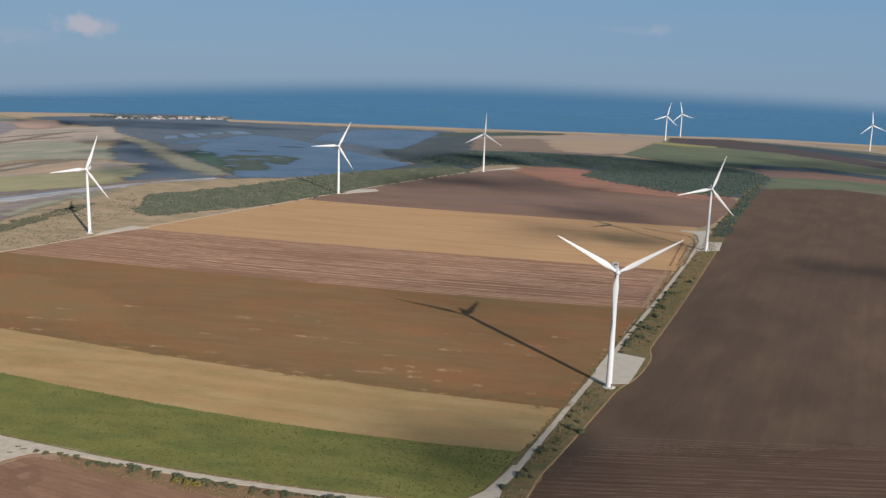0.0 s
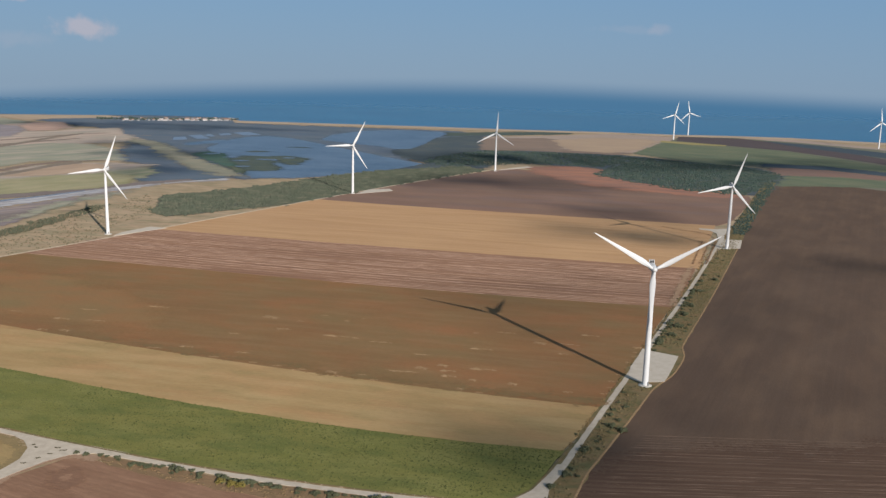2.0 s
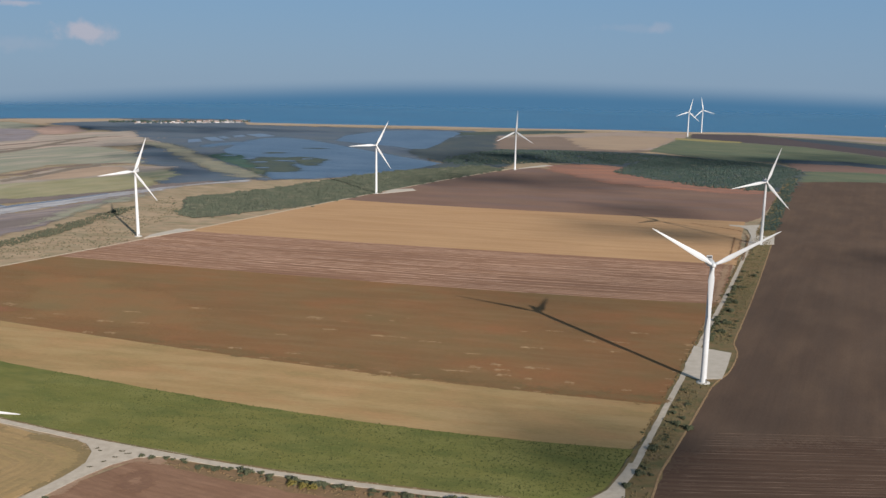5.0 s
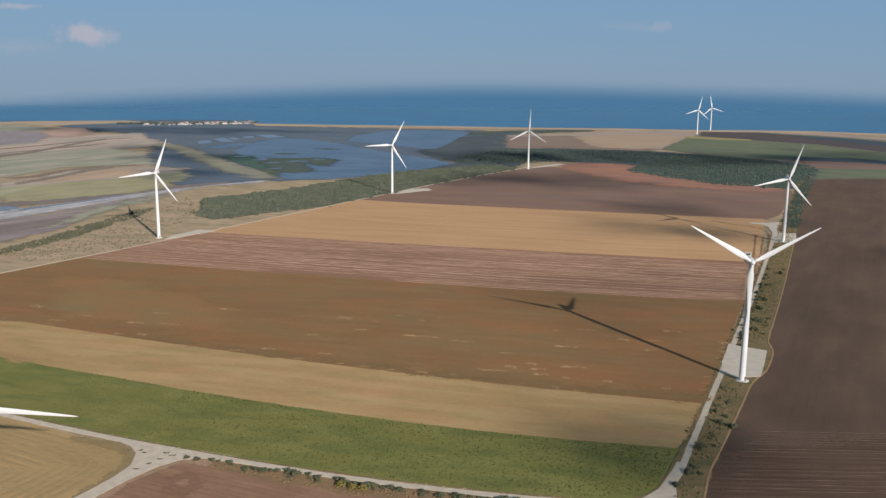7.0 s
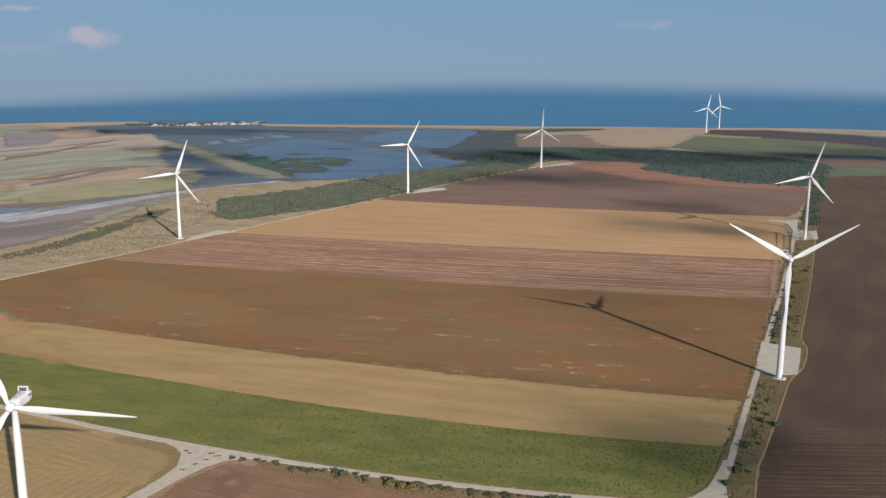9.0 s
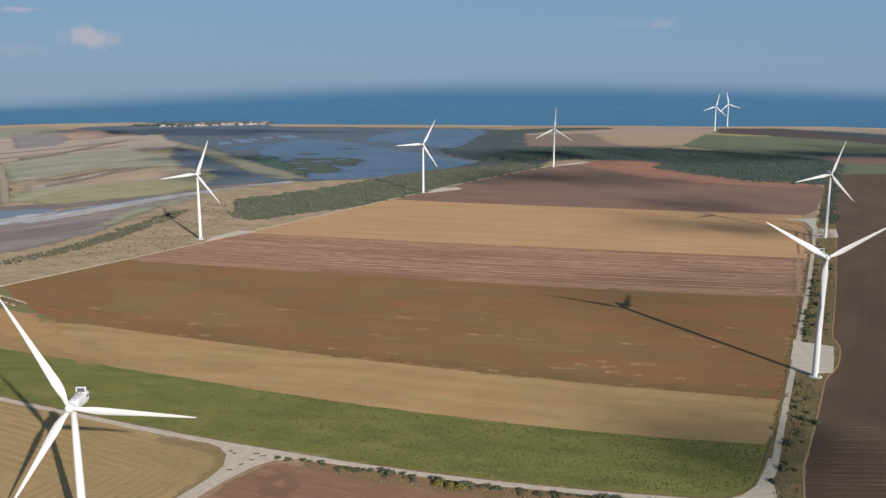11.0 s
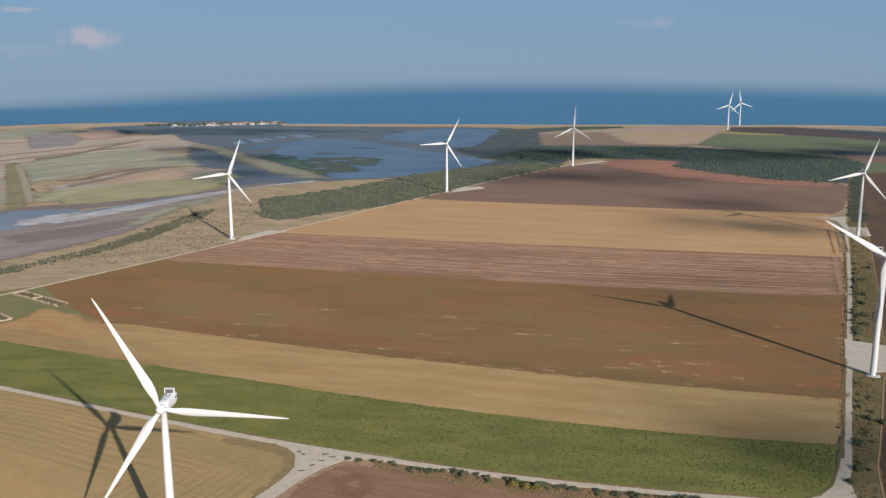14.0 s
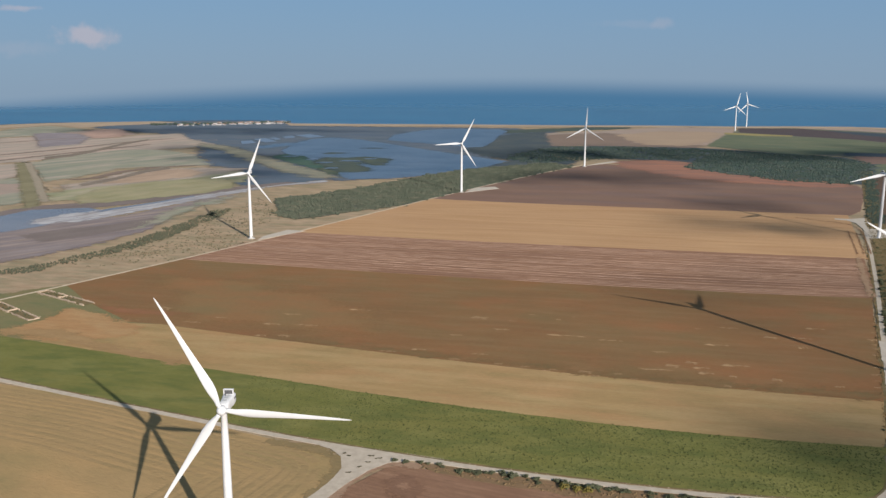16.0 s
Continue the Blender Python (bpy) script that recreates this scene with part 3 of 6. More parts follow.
def verge_x(y):
    x = poly_at(VERGE, y) if y >= 474 else poly_at(VERGE, 474) + (y - 474) * 0.335
    return x + 8 * math.exp(-((y - 669) / 40) ** 4)        # it swings out round the hardstanding


def lane_x(y):
    return poly_at(LANE, y) if y < 1228 else poly_at(LANE, 1228) + (y - 1228) * 0.385


def frange(a, b, n):
    return [a + (b - a) * i / (n - 1) for i in range(n)]


def along(edge, x0, x1, n=16):
    return [(x, poly_at(edge, x)) for x in frange(x0, x1, n)]


def track_side(y0, y1, n=10):
    return [(poly_at(TRACK, y) + 1.0, y) for y in frange(y0, y1, n)]


SHORE = [(-2348, 2581), (-1826, 3104), (-1682, 3221), (-1411, 3294), (-1151, 3378), (-886, 3367), (-819, 3222), (-524, 3201), (-169.5, 3191),
         (159.6, 3160), (441, 3165), (701, 3127), (885, 3144), (1087, 3130), (1243, 3060), (1442, 3001), (1851, 2693), (2372, 1917)]


def big_ground():
    """The land, from the shoreline to far behind and beside the camera."""
    rim = [(x, y + 40) for x, y in SHORE] + [(2777, 1231), (2081, -1088), (1256, -2025), (-1562, -2416), (-2878, -1482), (-3574, 580), (-3068, 2302)]
    bm = bmesh.new()
    ring = [bm.verts.new((x, y, -0.3)) for x, y in rim]
    f = bm.faces.new(ring)
    f.normal_update()
    if f.normal.z < 0:
        f.normal_flip()
    bmesh.ops.triangulate(bm, faces=[f])
    return tagged(part("ground", bm, M_SCRUB), "dry straw-coloured coastal scrubland reaching to the shore", "ground", kind="structure")


big_ground()


def sea_sheet():
    """The open sea in cross rows from the shore outwards; the far attribute rises over the last rows."""
    rows = [0.0, 0.1, 0.2, 0.3, 0.4, 0.5, 0.58, 0.66, 0.74, 0.8, 0.86, 0.91, 0.955, 1.0]
    n = len(SHORE)
    verts, far = [], []
    for r in rows:
        for i, (x0, y0) in enumerate(SHORE):
            a = -0.62 + 1.24 * i / (n - 1)
            reach = 4940 if i > 5 else 4940 - 95 * (6 - i)
            x1, y1 = reach * math.tan(a), reach
            verts.append((x0 + (x1 - x0) * r, y0 + (y1 - y0) * r, 0.35))
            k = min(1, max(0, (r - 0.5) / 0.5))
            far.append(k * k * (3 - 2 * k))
    faces = [(j * n + i, j * n + i + 1, (j + 1) * n + i + 1, (j + 1) * n + i) for j in range(len(rows) - 1) for i in range(n - 1)]
    me = bpy.data.meshes.new("sea")
    me.from_pydata(verts, [], faces)
    at = me.attributes.new("far", "FLOAT", "POINT")
    for i, v in enumerate(far):
        at.data[i].value = v
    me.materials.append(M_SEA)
    return tagged(new("sea", me), "deep blue open sea with skyline haze imitated by transparency", "sea", kind="structure")


sea_sheet()

# shore and coastal plain
soft_sheet("beach", SHORE[5:17] + [(1791, 2646), (1394, 2894), (1221, 2964), (1066, 3038), (877, 3052), (646, 3043), (311.2, 3080), (-63.1, 3077), (-451, 3097), (-805, 3110)],
      0.40, M_BEACH, "pale sandy beach along the sea", "beach", 14, 10)
# this dark sheet stands in for a cloud's shadow over the flat
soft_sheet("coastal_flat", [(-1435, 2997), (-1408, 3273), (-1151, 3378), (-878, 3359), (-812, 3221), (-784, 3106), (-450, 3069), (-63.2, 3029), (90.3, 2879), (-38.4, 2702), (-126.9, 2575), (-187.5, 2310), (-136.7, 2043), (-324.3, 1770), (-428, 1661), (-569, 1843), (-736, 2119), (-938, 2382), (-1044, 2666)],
      0.02, M_PLAIN_SHADED, "marshy flat between lake and shore, cloud shade and haze in its colour", "marsh", 14, 30)
soft_sheet("pale_coast_field", [(-25.3, 2772), (211, 2903), (514, 3107), (674, 3009), (592, 2753), (431, 2419), (170.2, 2507), (48.5, 2582)], 0.06, M_PALE, "pale dry field above the beach", "field", 12, 10)
soft_sheet("brown_coast_strip", [(-87, 2486), (-30, 2641), (71, 2767), (225, 2832), (321, 2743), (249, 2497), (135, 2410), (5, 2371), (-71, 2365)], 0.075, M_COASTBROWN, "dull brown strip across the pale coastal field", "field", 12, 14)
soft_sheet("tan_coast_strip", [(246, 2761), (417, 2904), (567, 2891), (574, 2792), (464, 2516), (372, 2403), (267, 2439), (257, 2558)], 0.077, M_COASTTAN, "tan stubble strip in the pale coastal field", "field", 12, 14)
soft_sheet("coast_scrub_strip", [(-75, 2935), (42, 3004), (197, 3066), (343, 3110), (336, 3021), (184, 2935), (25, 2851), (-76, 2803)], 0.079, M_ISLE, "low olive scrub behind the beach", "scrub", 10, 12)
soft_sheet("shore_scrub", [(-277, 1788), (-218.8, 1865), (-159.9, 1936), (-106.6, 2023), (-137, 2107), (-64.6, 2178), (42, 2044), (29.1, 1944), (-29.4, 1974), (-124.1, 1908), (-197.2, 1850)], 0.035, M_MARSH, "dark olive scrub ground between wood and lake", "scrub", 8, 18)
soft_sheet("lake_margin", [(-94.7, 2014), (-174.3, 2217), (-138.7, 2421), (-38.8, 2596), (-25.4, 2754), (25.5, 2781), (87.2, 2681), (83.7, 2456), (-3.8, 2251), (-17.3, 2028)], 0.03, M_MARSH, "dark olive ground along the lake", "scrub", 10, 18)
soft_sheet("dull_coast_field", [(-38.4, 2702), (88, 2734), (161.3, 2713), (327.7, 2607), (418, 2401), (379.5, 2327), (248.3, 2363), (90.2, 2404), (-27.1, 2439), (-101.5, 2519)], 0.05, M_COASTBROWN, "dull brown field beside the pale one", "field", 12, 16)
soft_sheet("coast_farmland", [(452, 2400), (600, 2810), (690, 3020), (930, 3110), (1070, 3050), (1230, 2760), (1480, 2240), (1150, 1570), (1060, 1500), (720, 1830), (620, 1830), (670, 2000), (690, 2140), (520, 2280)], 0.03, soil("dull_farmland", (0.150, 0.148, 0.108), (0.130, 0.134, 0.098), (0.175, 0.160, 0.120), (120, 30), 0.7, 150, 0.5, soft=10), "dull green-brown farmland near the coast", "field", 12, 12)
soft_sheet("far_green_field", [(424, 2400), (602, 2831), (766, 2708), (894, 2601), (974, 2402), (1023, 2226), (1245, 1767), (1191, 1661), (964, 2095), (857, 2208), (725, 2216), (577, 2169), (507, 2274)], 0.06, M_FARGREEN, "far green field near the coast", "field", 10, 14)
soft_sheet("yellowing_strip", [(598, 2863), (770, 2753), (757, 2713), (663, 2733), (580, 2794)], 0.12, M_YELLOW, "yellowing crop strip", "field", 6, 6)
soft_sheet("far_ploughed_strip", [(694, 3041), (894, 3032), (1008, 2831), (1077, 2578), (1108, 2414), (1358, 1854), (1293, 1748), (1041, 2263), (985, 2430), (900, 2614), (772, 2724), (646, 2868)], 0.10, M_FARDARK, "far ploughed purple-brown strip", "field", 8, 10)
soft_sheet("far_shaded_strip", [(947, 2955), (1079, 2838), (1202, 2622), (1441, 2078), (1382, 1952), (1123, 2449), (1055, 2610), (972, 2798)], 0.12, M_FARSHADE, "far crop strip with cloud shadow in its navy colour", "field", 8, 16)
soft_sheet("far_stubble_strip", [(705, 3096), (805, 3151), (936, 3133), (953, 2972), (895, 3035), (695, 3046)], 0.08, M_FARGREEN, "far green strip below the coast road", "field", 8, 14)
soft_sheet("far_pale_strip", [(916, 3105), (1091, 3064), (1247, 2808), (1500, 2268), (1472, 2218), (1218, 2740), (1048, 2941), (895, 3039)], 0.09, M_PALE, "far pale stubble strip", "field", 8, 12)
soft_sheet("far_dark_strip", [(707, 2233), (857, 2211), (964, 2099), (1186, 1704), (1158, 1637), (932, 2018), (827, 2125), (690, 2153)], 0.14, M_FARSHADE, "far strip with cloud shadow in its navy colour", "field", 8, 16)

soft_sheet("lake_slope", [(-200.5, 2269.8), (-175.3, 2497.3), (-139.2, 2650.4), (-55.4, 2783.1), (43.9, 2882.9), (20.0, 2380.3), (-63.5, 2196.3), (-129.8, 2087.0), (-163.3, 2122.1)], 0.065, M_MARSH, "dark olive slope beside the lake", "scrub", 10, 14)

# lakes
soft_sheet("lake", [(-655.6, 2226.6), (-660.9, 2477.0), (-632.7, 2591.0), (-584.4, 2621.7), (-499.2, 2565.2), (-420.4, 2452.0), (-336.4, 2328.5), (-255.6, 2212.7), (-182.5, 2107.8), (-107.7, 2016.9), (-154.8, 1917.9), (-208.9, 1827.0), (-277.9, 1757.4), (-343.5, 1703.7), (-419.9, 1692.8), (-435.9, 1719.9), (-452.2, 1765.9), (-551.0, 1990.1), (-601.1, 2095.3)], 0.12, M_LAKE, "blue-grey coastal lake", "lake", 9, 12)
soft_sheet("back_lake", [(-422.3, 2547.3), (-417.6, 2733.6), (-337.6, 2931.9), (-231.3, 2992.5), (-95.6, 2964.7), (-71.8, 2886.9), (-106.6, 2693.8), (-131.3, 2483.7), (-158.6, 2354.3), (-196.9, 2340.6), (-244.3, 2400.4), (-297.3, 2440.2), (-363.5, 2492.1)], 0.12, M_LAKE, "far arm of the lake behind a reed bank", "lake", 9, 12)
soft_sheet("lake_inlet", [(-746.1, 2334.9), (-708.9, 2420.5), (-663.4, 2465.0), (-643.2, 2398.2), (-683.9, 2340.3), (-718.1, 2285.5)], 0.10, M_LAKE, "shallow inlet of the lake", "lake", 7, 8)
soft_sheet("reed_island", [(-538.7, 1991.1), (-527.8, 2080.1), (-482.7, 2071.3), (-436.1, 2104.4), (-376.3, 2051.1), (-370.0, 1929.9), (-400.9, 1934.7), (-426.5, 1992.2), (-451.0, 2013.4), (-423.7, 1925.8), (-393.7, 1839.2), (-424.8, 1798.6), (-455.8, 1802.6), (-495.7, 1885.3)], 0.30, M_ISLE, "olive-green reed island in the lake", "island", 6, 16)
for x, y, w, d in [(-511.5, 2177.6, 30, 9), (-435.3, 2309.8, 30, 9)]:
    soft_sheet("reed_patch", [(x - w, y - d), (x, y - d * 1.3), (x + w, y - d * 0.4), (x + w * 0.8, y + d), (x - w * 0.5, y + d * 1.2)], 0.30, M_ISLE, "dark reed patch standing in the lake", "reeds", 5, 10)
soft_sheet("dark_marsh", [(-658.1, 2103.6), (-632.0, 2149.6), (-578.1, 2110.0), (-534.6, 1991.4), (-488.0, 1885.9), (-509.3, 1857.1), (-578.3, 1965.2)], 0.20, M_DARKREED, "dark green reed marsh at the lake's edge", "marsh", 8, 18)
soft_sheet("green_marsh", [(-509.3, 1857.1), (-488.0, 1885.9), (-455.7, 1821.7), (-443.9, 1742.6), (-475.5, 1788.7)], 0.22, M_REED, "bright green reed marsh at the lake's edge", "marsh", 8, 14)
soft_sheet("dry_ridge", [(-917, 2449), (-790, 2314), (-687, 2126), (-571, 1937), (-476, 1802), (-436, 1711), (-484, 1705), (-572, 1820), (-694, 2020), (-809, 2245), (-911, 2379)], 0.16, soil("dry_ridge_grass", (0.255, 0.235, 0.170), (0.205, 0.205, 0.150), (0.300, 0.255, 0.185), (60, 26), 0.9, 70, 0.6, mottles=(((0.150, 0.165, 0.135), 50, 26, 0.6),), soft=34), "dry grassy ridge between marsh and pasture", "field", 9, 44)
for x, y, w, d in ((-507, 1977, 20.1, 8), (-459, 2011, 27.5, 9.6), (-547, 2038, 17.8, 8.1), (-417, 2054, 17.5, 8.1), (-479, 1872, 17.3, 7.8), (-607, 2102, 20.6, 9.9)):
    soft_sheet("lagoon", [(x - w, y - d), (x, y - d * 1.4), (x + w, y - d * 0.3), (x + w * 0.7, y + d), (x - w * 0.5, y + d * 1.3)], 0.34, M_LAGOON, "small lagoon among the reeds", "pond", 4, 8)

# stream bed on the landward side
soft_sheet("mud_flat", [(-1012, 961), (-865, 1147), (-827, 1194), (-755, 1221), (-689, 1277), (-651, 1364), (-614, 1451), (-576, 1491), (-620, 1312), (-616, 1243), (-617, 1158), (-653, 1057), (-694, 988), (-794, 871), (-996, 803)],
      0.04, M_MUD, "brown mud flat beside the stream", "mud", 10, 18)
soft_sheet("wet_mud", [(-767, 1126), (-724, 1172), (-677, 1206), (-642, 1260), (-626, 1275), (-634, 1186), (-666, 1138), (-717, 1083)], 0.06, M_RIMMUD, "darker wet streak in the mud flat", "mud", 6, 12)
soft_sheet("far_bank", [(-1032, 1159), (-901, 1244), (-883, 1306), (-858, 1358), (-795, 1396), (-722, 1445), (-657, 1503), (-605, 1582), (-524, 1655), (-511, 1636), (-585, 1549), (-648, 1461), (-709, 1387), (-780, 1329), (-839, 1277), (-903, 1198), (-1027, 1110)],
      0.08, M_RIMMUD, "dark mud bank on the far side of the stream", "mud", 7, 12)
soft_sheet("salt_crust", [(-786, 1225), (-754, 1295), (-728, 1336), (-682, 1402), (-641, 1475), (-585, 1549), (-530, 1614), (-463, 1682), (-450, 1654), (-544, 1582), (-608, 1455), (-654, 1367), (-693, 1284), (-736, 1222)],
      0.10, M_SALT, "pale salt crust along the stream", "mud", 6, 8)
soft_sheet("stream", [(-1031, 1152), (-889, 1215), (-862, 1270), (-845, 1322), (-800, 1336), (-768, 1345), (-738, 1325), (-743, 1271), (-757, 1228), (-769, 1185), (-787, 1159), (-815, 1120), (-1021, 1020)], 0.16, M_POOL, "shallow blue-grey pool in the stream bed", "water", 6, 6)
soft_sheet("salt_streak", [(-800, 1235), (-770, 1290), (-742, 1322), (-730, 1300), (-746, 1248), (-770, 1205), (-792, 1205)], 0.18, M_SALT, "broken white salt streaks in the pool", "mud", 5, 10)
soft_sheet("stream_channel", [(-760, 1285), (-734, 1340), (-686, 1407), (-647, 1476), (-642, 1469), (-678, 1398), (-724, 1325), (-748, 1276)], 0.16, M_POOL, "thin channel of shallow water", "water", 3, 6)
soft_sheet("grassy_bank", [(-636, 1158), (-641, 1251), (-635, 1342), (-604, 1443), (-565, 1500), (-579, 1428), (-610, 1350), (-613, 1228)], 0.12, M_OLIVE, "green grassy bank above the mud", "field", 6, 26)

# pastures beyond the stream
soft_sheet("tan_band_field", [(-1763, 2408), (-1535, 2566), (-1448, 2627), (-1213, 2573), (-1174, 2687), (-1074, 2773), (-987, 2568), (-866, 2398), (-918, 2293), (-1031, 2206), (-1113, 2074), (-1178, 1959), (-1289, 1891), (-1594, 2040)], 0.03, M_TANPAST, "broad tan field towards the coast", "field", 12, 22)
soft_sheet("olive_far_field", [(-1816, 2749), (-1671, 2831), (-1663, 2996), (-1603, 3067), (-1454, 2943), (-1349, 2761), (-1407, 2704), (-1481, 2641), (-1570, 2572)], 0.07, M_OLIVE, "far olive field near the coast", "field", 12, 22)
soft_sheet("rose_far_field", [(-1436, 2760), (-1398, 2902), (-1325, 2904), (-1189, 2722), (-1233, 2589), (-1355, 2622)], 0.09, M_PALE, "far rose-brown field", "field", 10, 20)
soft_sheet("coast_sand", [(-1961, 2987), (-1788, 3077), (-1722, 3167), (-1600, 3255), (-1460, 3314), (-1346, 3333), (-1234, 3251), (-1353, 3127), (-1429, 3071), (-1474, 2991), (-1616, 3108), (-1666, 3016), (-1792, 2880)], 0.11, M_BEACH, "pale sandy strip along the coast", "beach", 10, 14)
soft_sheet("olive_pasture", [(-1149, 1936), (-1120, 2100), (-1056, 2247), (-958, 2251), (-837, 2131), (-736, 1929), (-800, 1884), (-911, 1857), (-929, 1734), (-972, 1639), (-1053, 1786)], 0.05, M_OLIVE, "olive-green dry pasture", "field", 12, 22)
# cloud shadow over the pasture, painted as a darker sheet
soft_sheet("cloud_shaded_pasture", [(-850, 2267), (-770, 2256), (-680, 2046), (-596, 1877), (-467, 1725), (-459, 1679), (-529, 1634), (-605, 1589), (-629, 1696), (-668, 1838), (-749, 1926), (-840, 2132)], 0.05, M_PLAIN_SHADED, "pasture beside the marsh with cloud shadow in its colour", "field", 10, 30)
soft_sheet("pale_field", [(-917, 1574), (-884, 1679), (-877, 1775), (-823, 1852), (-710, 1866), (-650, 1855), (-719, 1690), (-792, 1622), (-881, 1544)], 0.09, M_TANPAST, "pale tan field beyond the stream", "field", 10, 22)
soft_sheet("green_pasture", [(-891, 1484), (-887, 1559), (-796, 1645), (-721, 1713), (-676, 1831), (-607, 1739), (-617, 1587), (-670, 1501), (-728, 1449), (-854, 1404)], 0.07, M_GREENPAST, "green-yellow pasture by the stream", "field", 10, 22)
soft_sheet("rose_field", [(-1411, 1697), (-1243, 1870), (-1192, 1904), (-1151, 1956), (-1058, 1783), (-1061, 1645), (-1144, 1520)], 0.05, M_TANPAST, "rose-tan bare field", "field", 12, 22)
soft_sheet("olive_field", [(-1247, 1425), (-1084, 1579), (-1062, 1651), (-1041, 1740), (-947, 1554), (-868, 1417), (-914, 1357), (-1039, 1236)], 0.06, M_OLIVE, "olive-green field by the track", "field", 10, 22)
soft_sheet("orange_patch", [(-1142, 1505), (-1064, 1580), (-1036, 1603), (-997, 1614), (-941, 1527), (-975, 1472), (-1057, 1409)], 0.08, M_PALE, "orange-tinted patch in the olive field", "field", 8, 20)
for pts, w in (([(-1402, 1935), (-1297, 2102), (-1218, 2224), (-1153, 2376), (-1096, 2513), (-1036, 2574)], 9), ([(-1347, 1817), (-1236, 1984), (-1171, 2118), (-1096, 2269), (-1039, 2395)], 8),
               ([(-931, 1669), (-901, 1696), (-889, 1792), (-845, 1878), (-773, 1910)], 10), ([(-1560, 2292), (-1438, 2435), (-1341, 2565), (-1231, 2585)], 7)):
    left = [(x - w, y + 0.3 * w) for x, y in pts]
    right = [(x + w, y - 0.3 * w) for x, y in pts]
    soft_sheet("field_bank", left + right[::-1], 0.12, M_BANKROW, "brown grassy bank between far pastures", "bank", 6, 10)
tagged(part("far_track", ribbon([(-1380, 1868), (-1266, 2041), (-1194, 2170), (-1121, 2314), (-1064, 2444), (-991, 2533), (-896, 2535)], 3.0, 0.2), M_BEACH), "pale dirt track between far fields", "track", kind="structure")
soft_sheet("meadow_track", [(-1158, 1949), (-1001, 1657), (-867, 1401), (-852, 1399), (-985, 1656), (-1142, 1947)], 0.16, soil("worn_meadow_track", (0.33, 0.275, 0.205), (0.29, 0.24, 0.175), (0.26, 0.23, 0.16), (20, 8), 0.7, 40, 0.5, soft=6), "worn grassy track down to the stream", "track", 5, 8)

M_MAUVE = soil("mauve_fallow", (0.255, 0.222, 0.226), (0.219, 0.191, 0.194), (0.288, 0.251, 0.255), (110, 30), 0.9, 100, 0.6, mottles=(((0.184, 0.160, 0.163), 80, 26, 0.5),), soft=24, turn=radians(-56))
M_ROSE = soil("rose_soil", (0.405, 0.275, 0.215), (0.348, 0.237, 0.185), (0.458, 0.311, 0.243), (110, 30), 0.9, 100, 0.6, mottles=(((0.292, 0.198, 0.155), 80, 26, 0.5),), soft=20, turn=radians(-56))
M_SALMON = soil("salmon_stubble", (0.400, 0.290, 0.205), (0.344, 0.249, 0.176), (0.452, 0.328, 0.232), (110, 30), 0.9, 100, 0.6, mottles=(((0.288, 0.209, 0.148), 80, 26, 0.5),), soft=16, turn=radians(-56))
M_LIME = soil("lime_meadow", (0.305, 0.280, 0.162), (0.250, 0.240, 0.140), (0.375, 0.310, 0.200), (110, 30), 0.9, 100, 0.6, mottles=(((0.227, 0.205, 0.101), 80, 26, 0.5),), soft=16, turn=radians(-56))
M_BANKDARK = soil("dark_field_bank", (0.215, 0.175, 0.135), (0.185, 0.150, 0.116), (0.243, 0.198, 0.153), (110, 30), 0.9, 100, 0.6, mottles=(((0.155, 0.126, 0.097), 80, 26, 0.5),), soft=7, turn=radians(-56))
M_OLIVEBROWN = soil("olive_brown_rough", (0.225, 0.200, 0.118), (0.194, 0.172, 0.101), (0.254, 0.226, 0.133), (110, 30), 0.9, 100, 0.6, mottles=(((0.162, 0.144, 0.085), 80, 26, 0.5),), soft=12, turn=radians(-56))
M_LEFTSOIL = soil("olive_ochre_soil", (0.246, 0.137, 0.062), (0.226, 0.125, 0.056), (0.215, 0.146, 0.068), (90, 26), 0.6, 110, 0.6, mottles=(((0.275, 0.125, 0.056), 60, 36, 0.5), ((0.185, 0.140, 0.066), 60, 34, 0.5)), soft=46)
soft_sheet("mauve_field", [(-1513.4, 2738.1), (-1457.7, 2776.1), (-1363.6, 2721.2), (-1284.6, 2594.2), (-1226.8, 2389.4), (-1290.0, 2301.9)], 0.11, M_MAUVE, "mauve-grey fallow field towards the coast", "field", 10, 24)
soft_sheet("rose_soil_field", [(-1378.8, 2767.7), (-1386.1, 2912.1), (-1327.9, 2945.3), (-1219.7, 2751.3), (-1206.3, 2623.3), (-1258.5, 2568.5)], 0.125, M_ROSE, "rose-coloured bare field near the coast", "field", 8, 24)
soft_sheet("salmon_field", [(-853.9, 1615.5), (-843.6, 1738.3), (-815.3, 1827.6), (-762.8, 1842.2), (-720.8, 1786.5), (-722.1, 1728.0), (-757.9, 1679.6), (-806.3, 1632.8)], 0.125, M_SALMON, "salmon-tinted stubble beyond the stream", "field", 6, 20)
soft_sheet("lime_meadow", [(-834.2, 1460.8), (-835.5, 1552.7), (-782.3, 1637.3), (-689.9, 1702.5), (-631.9, 1676.6), (-606.5, 1573.2), (-641.2, 1501.3), (-693.0, 1460.8), (-750.4, 1404.8), (-797.8, 1381.1)], 0.115, M_LIME, "yellow-green meadow by the stream", "field", 6, 20)
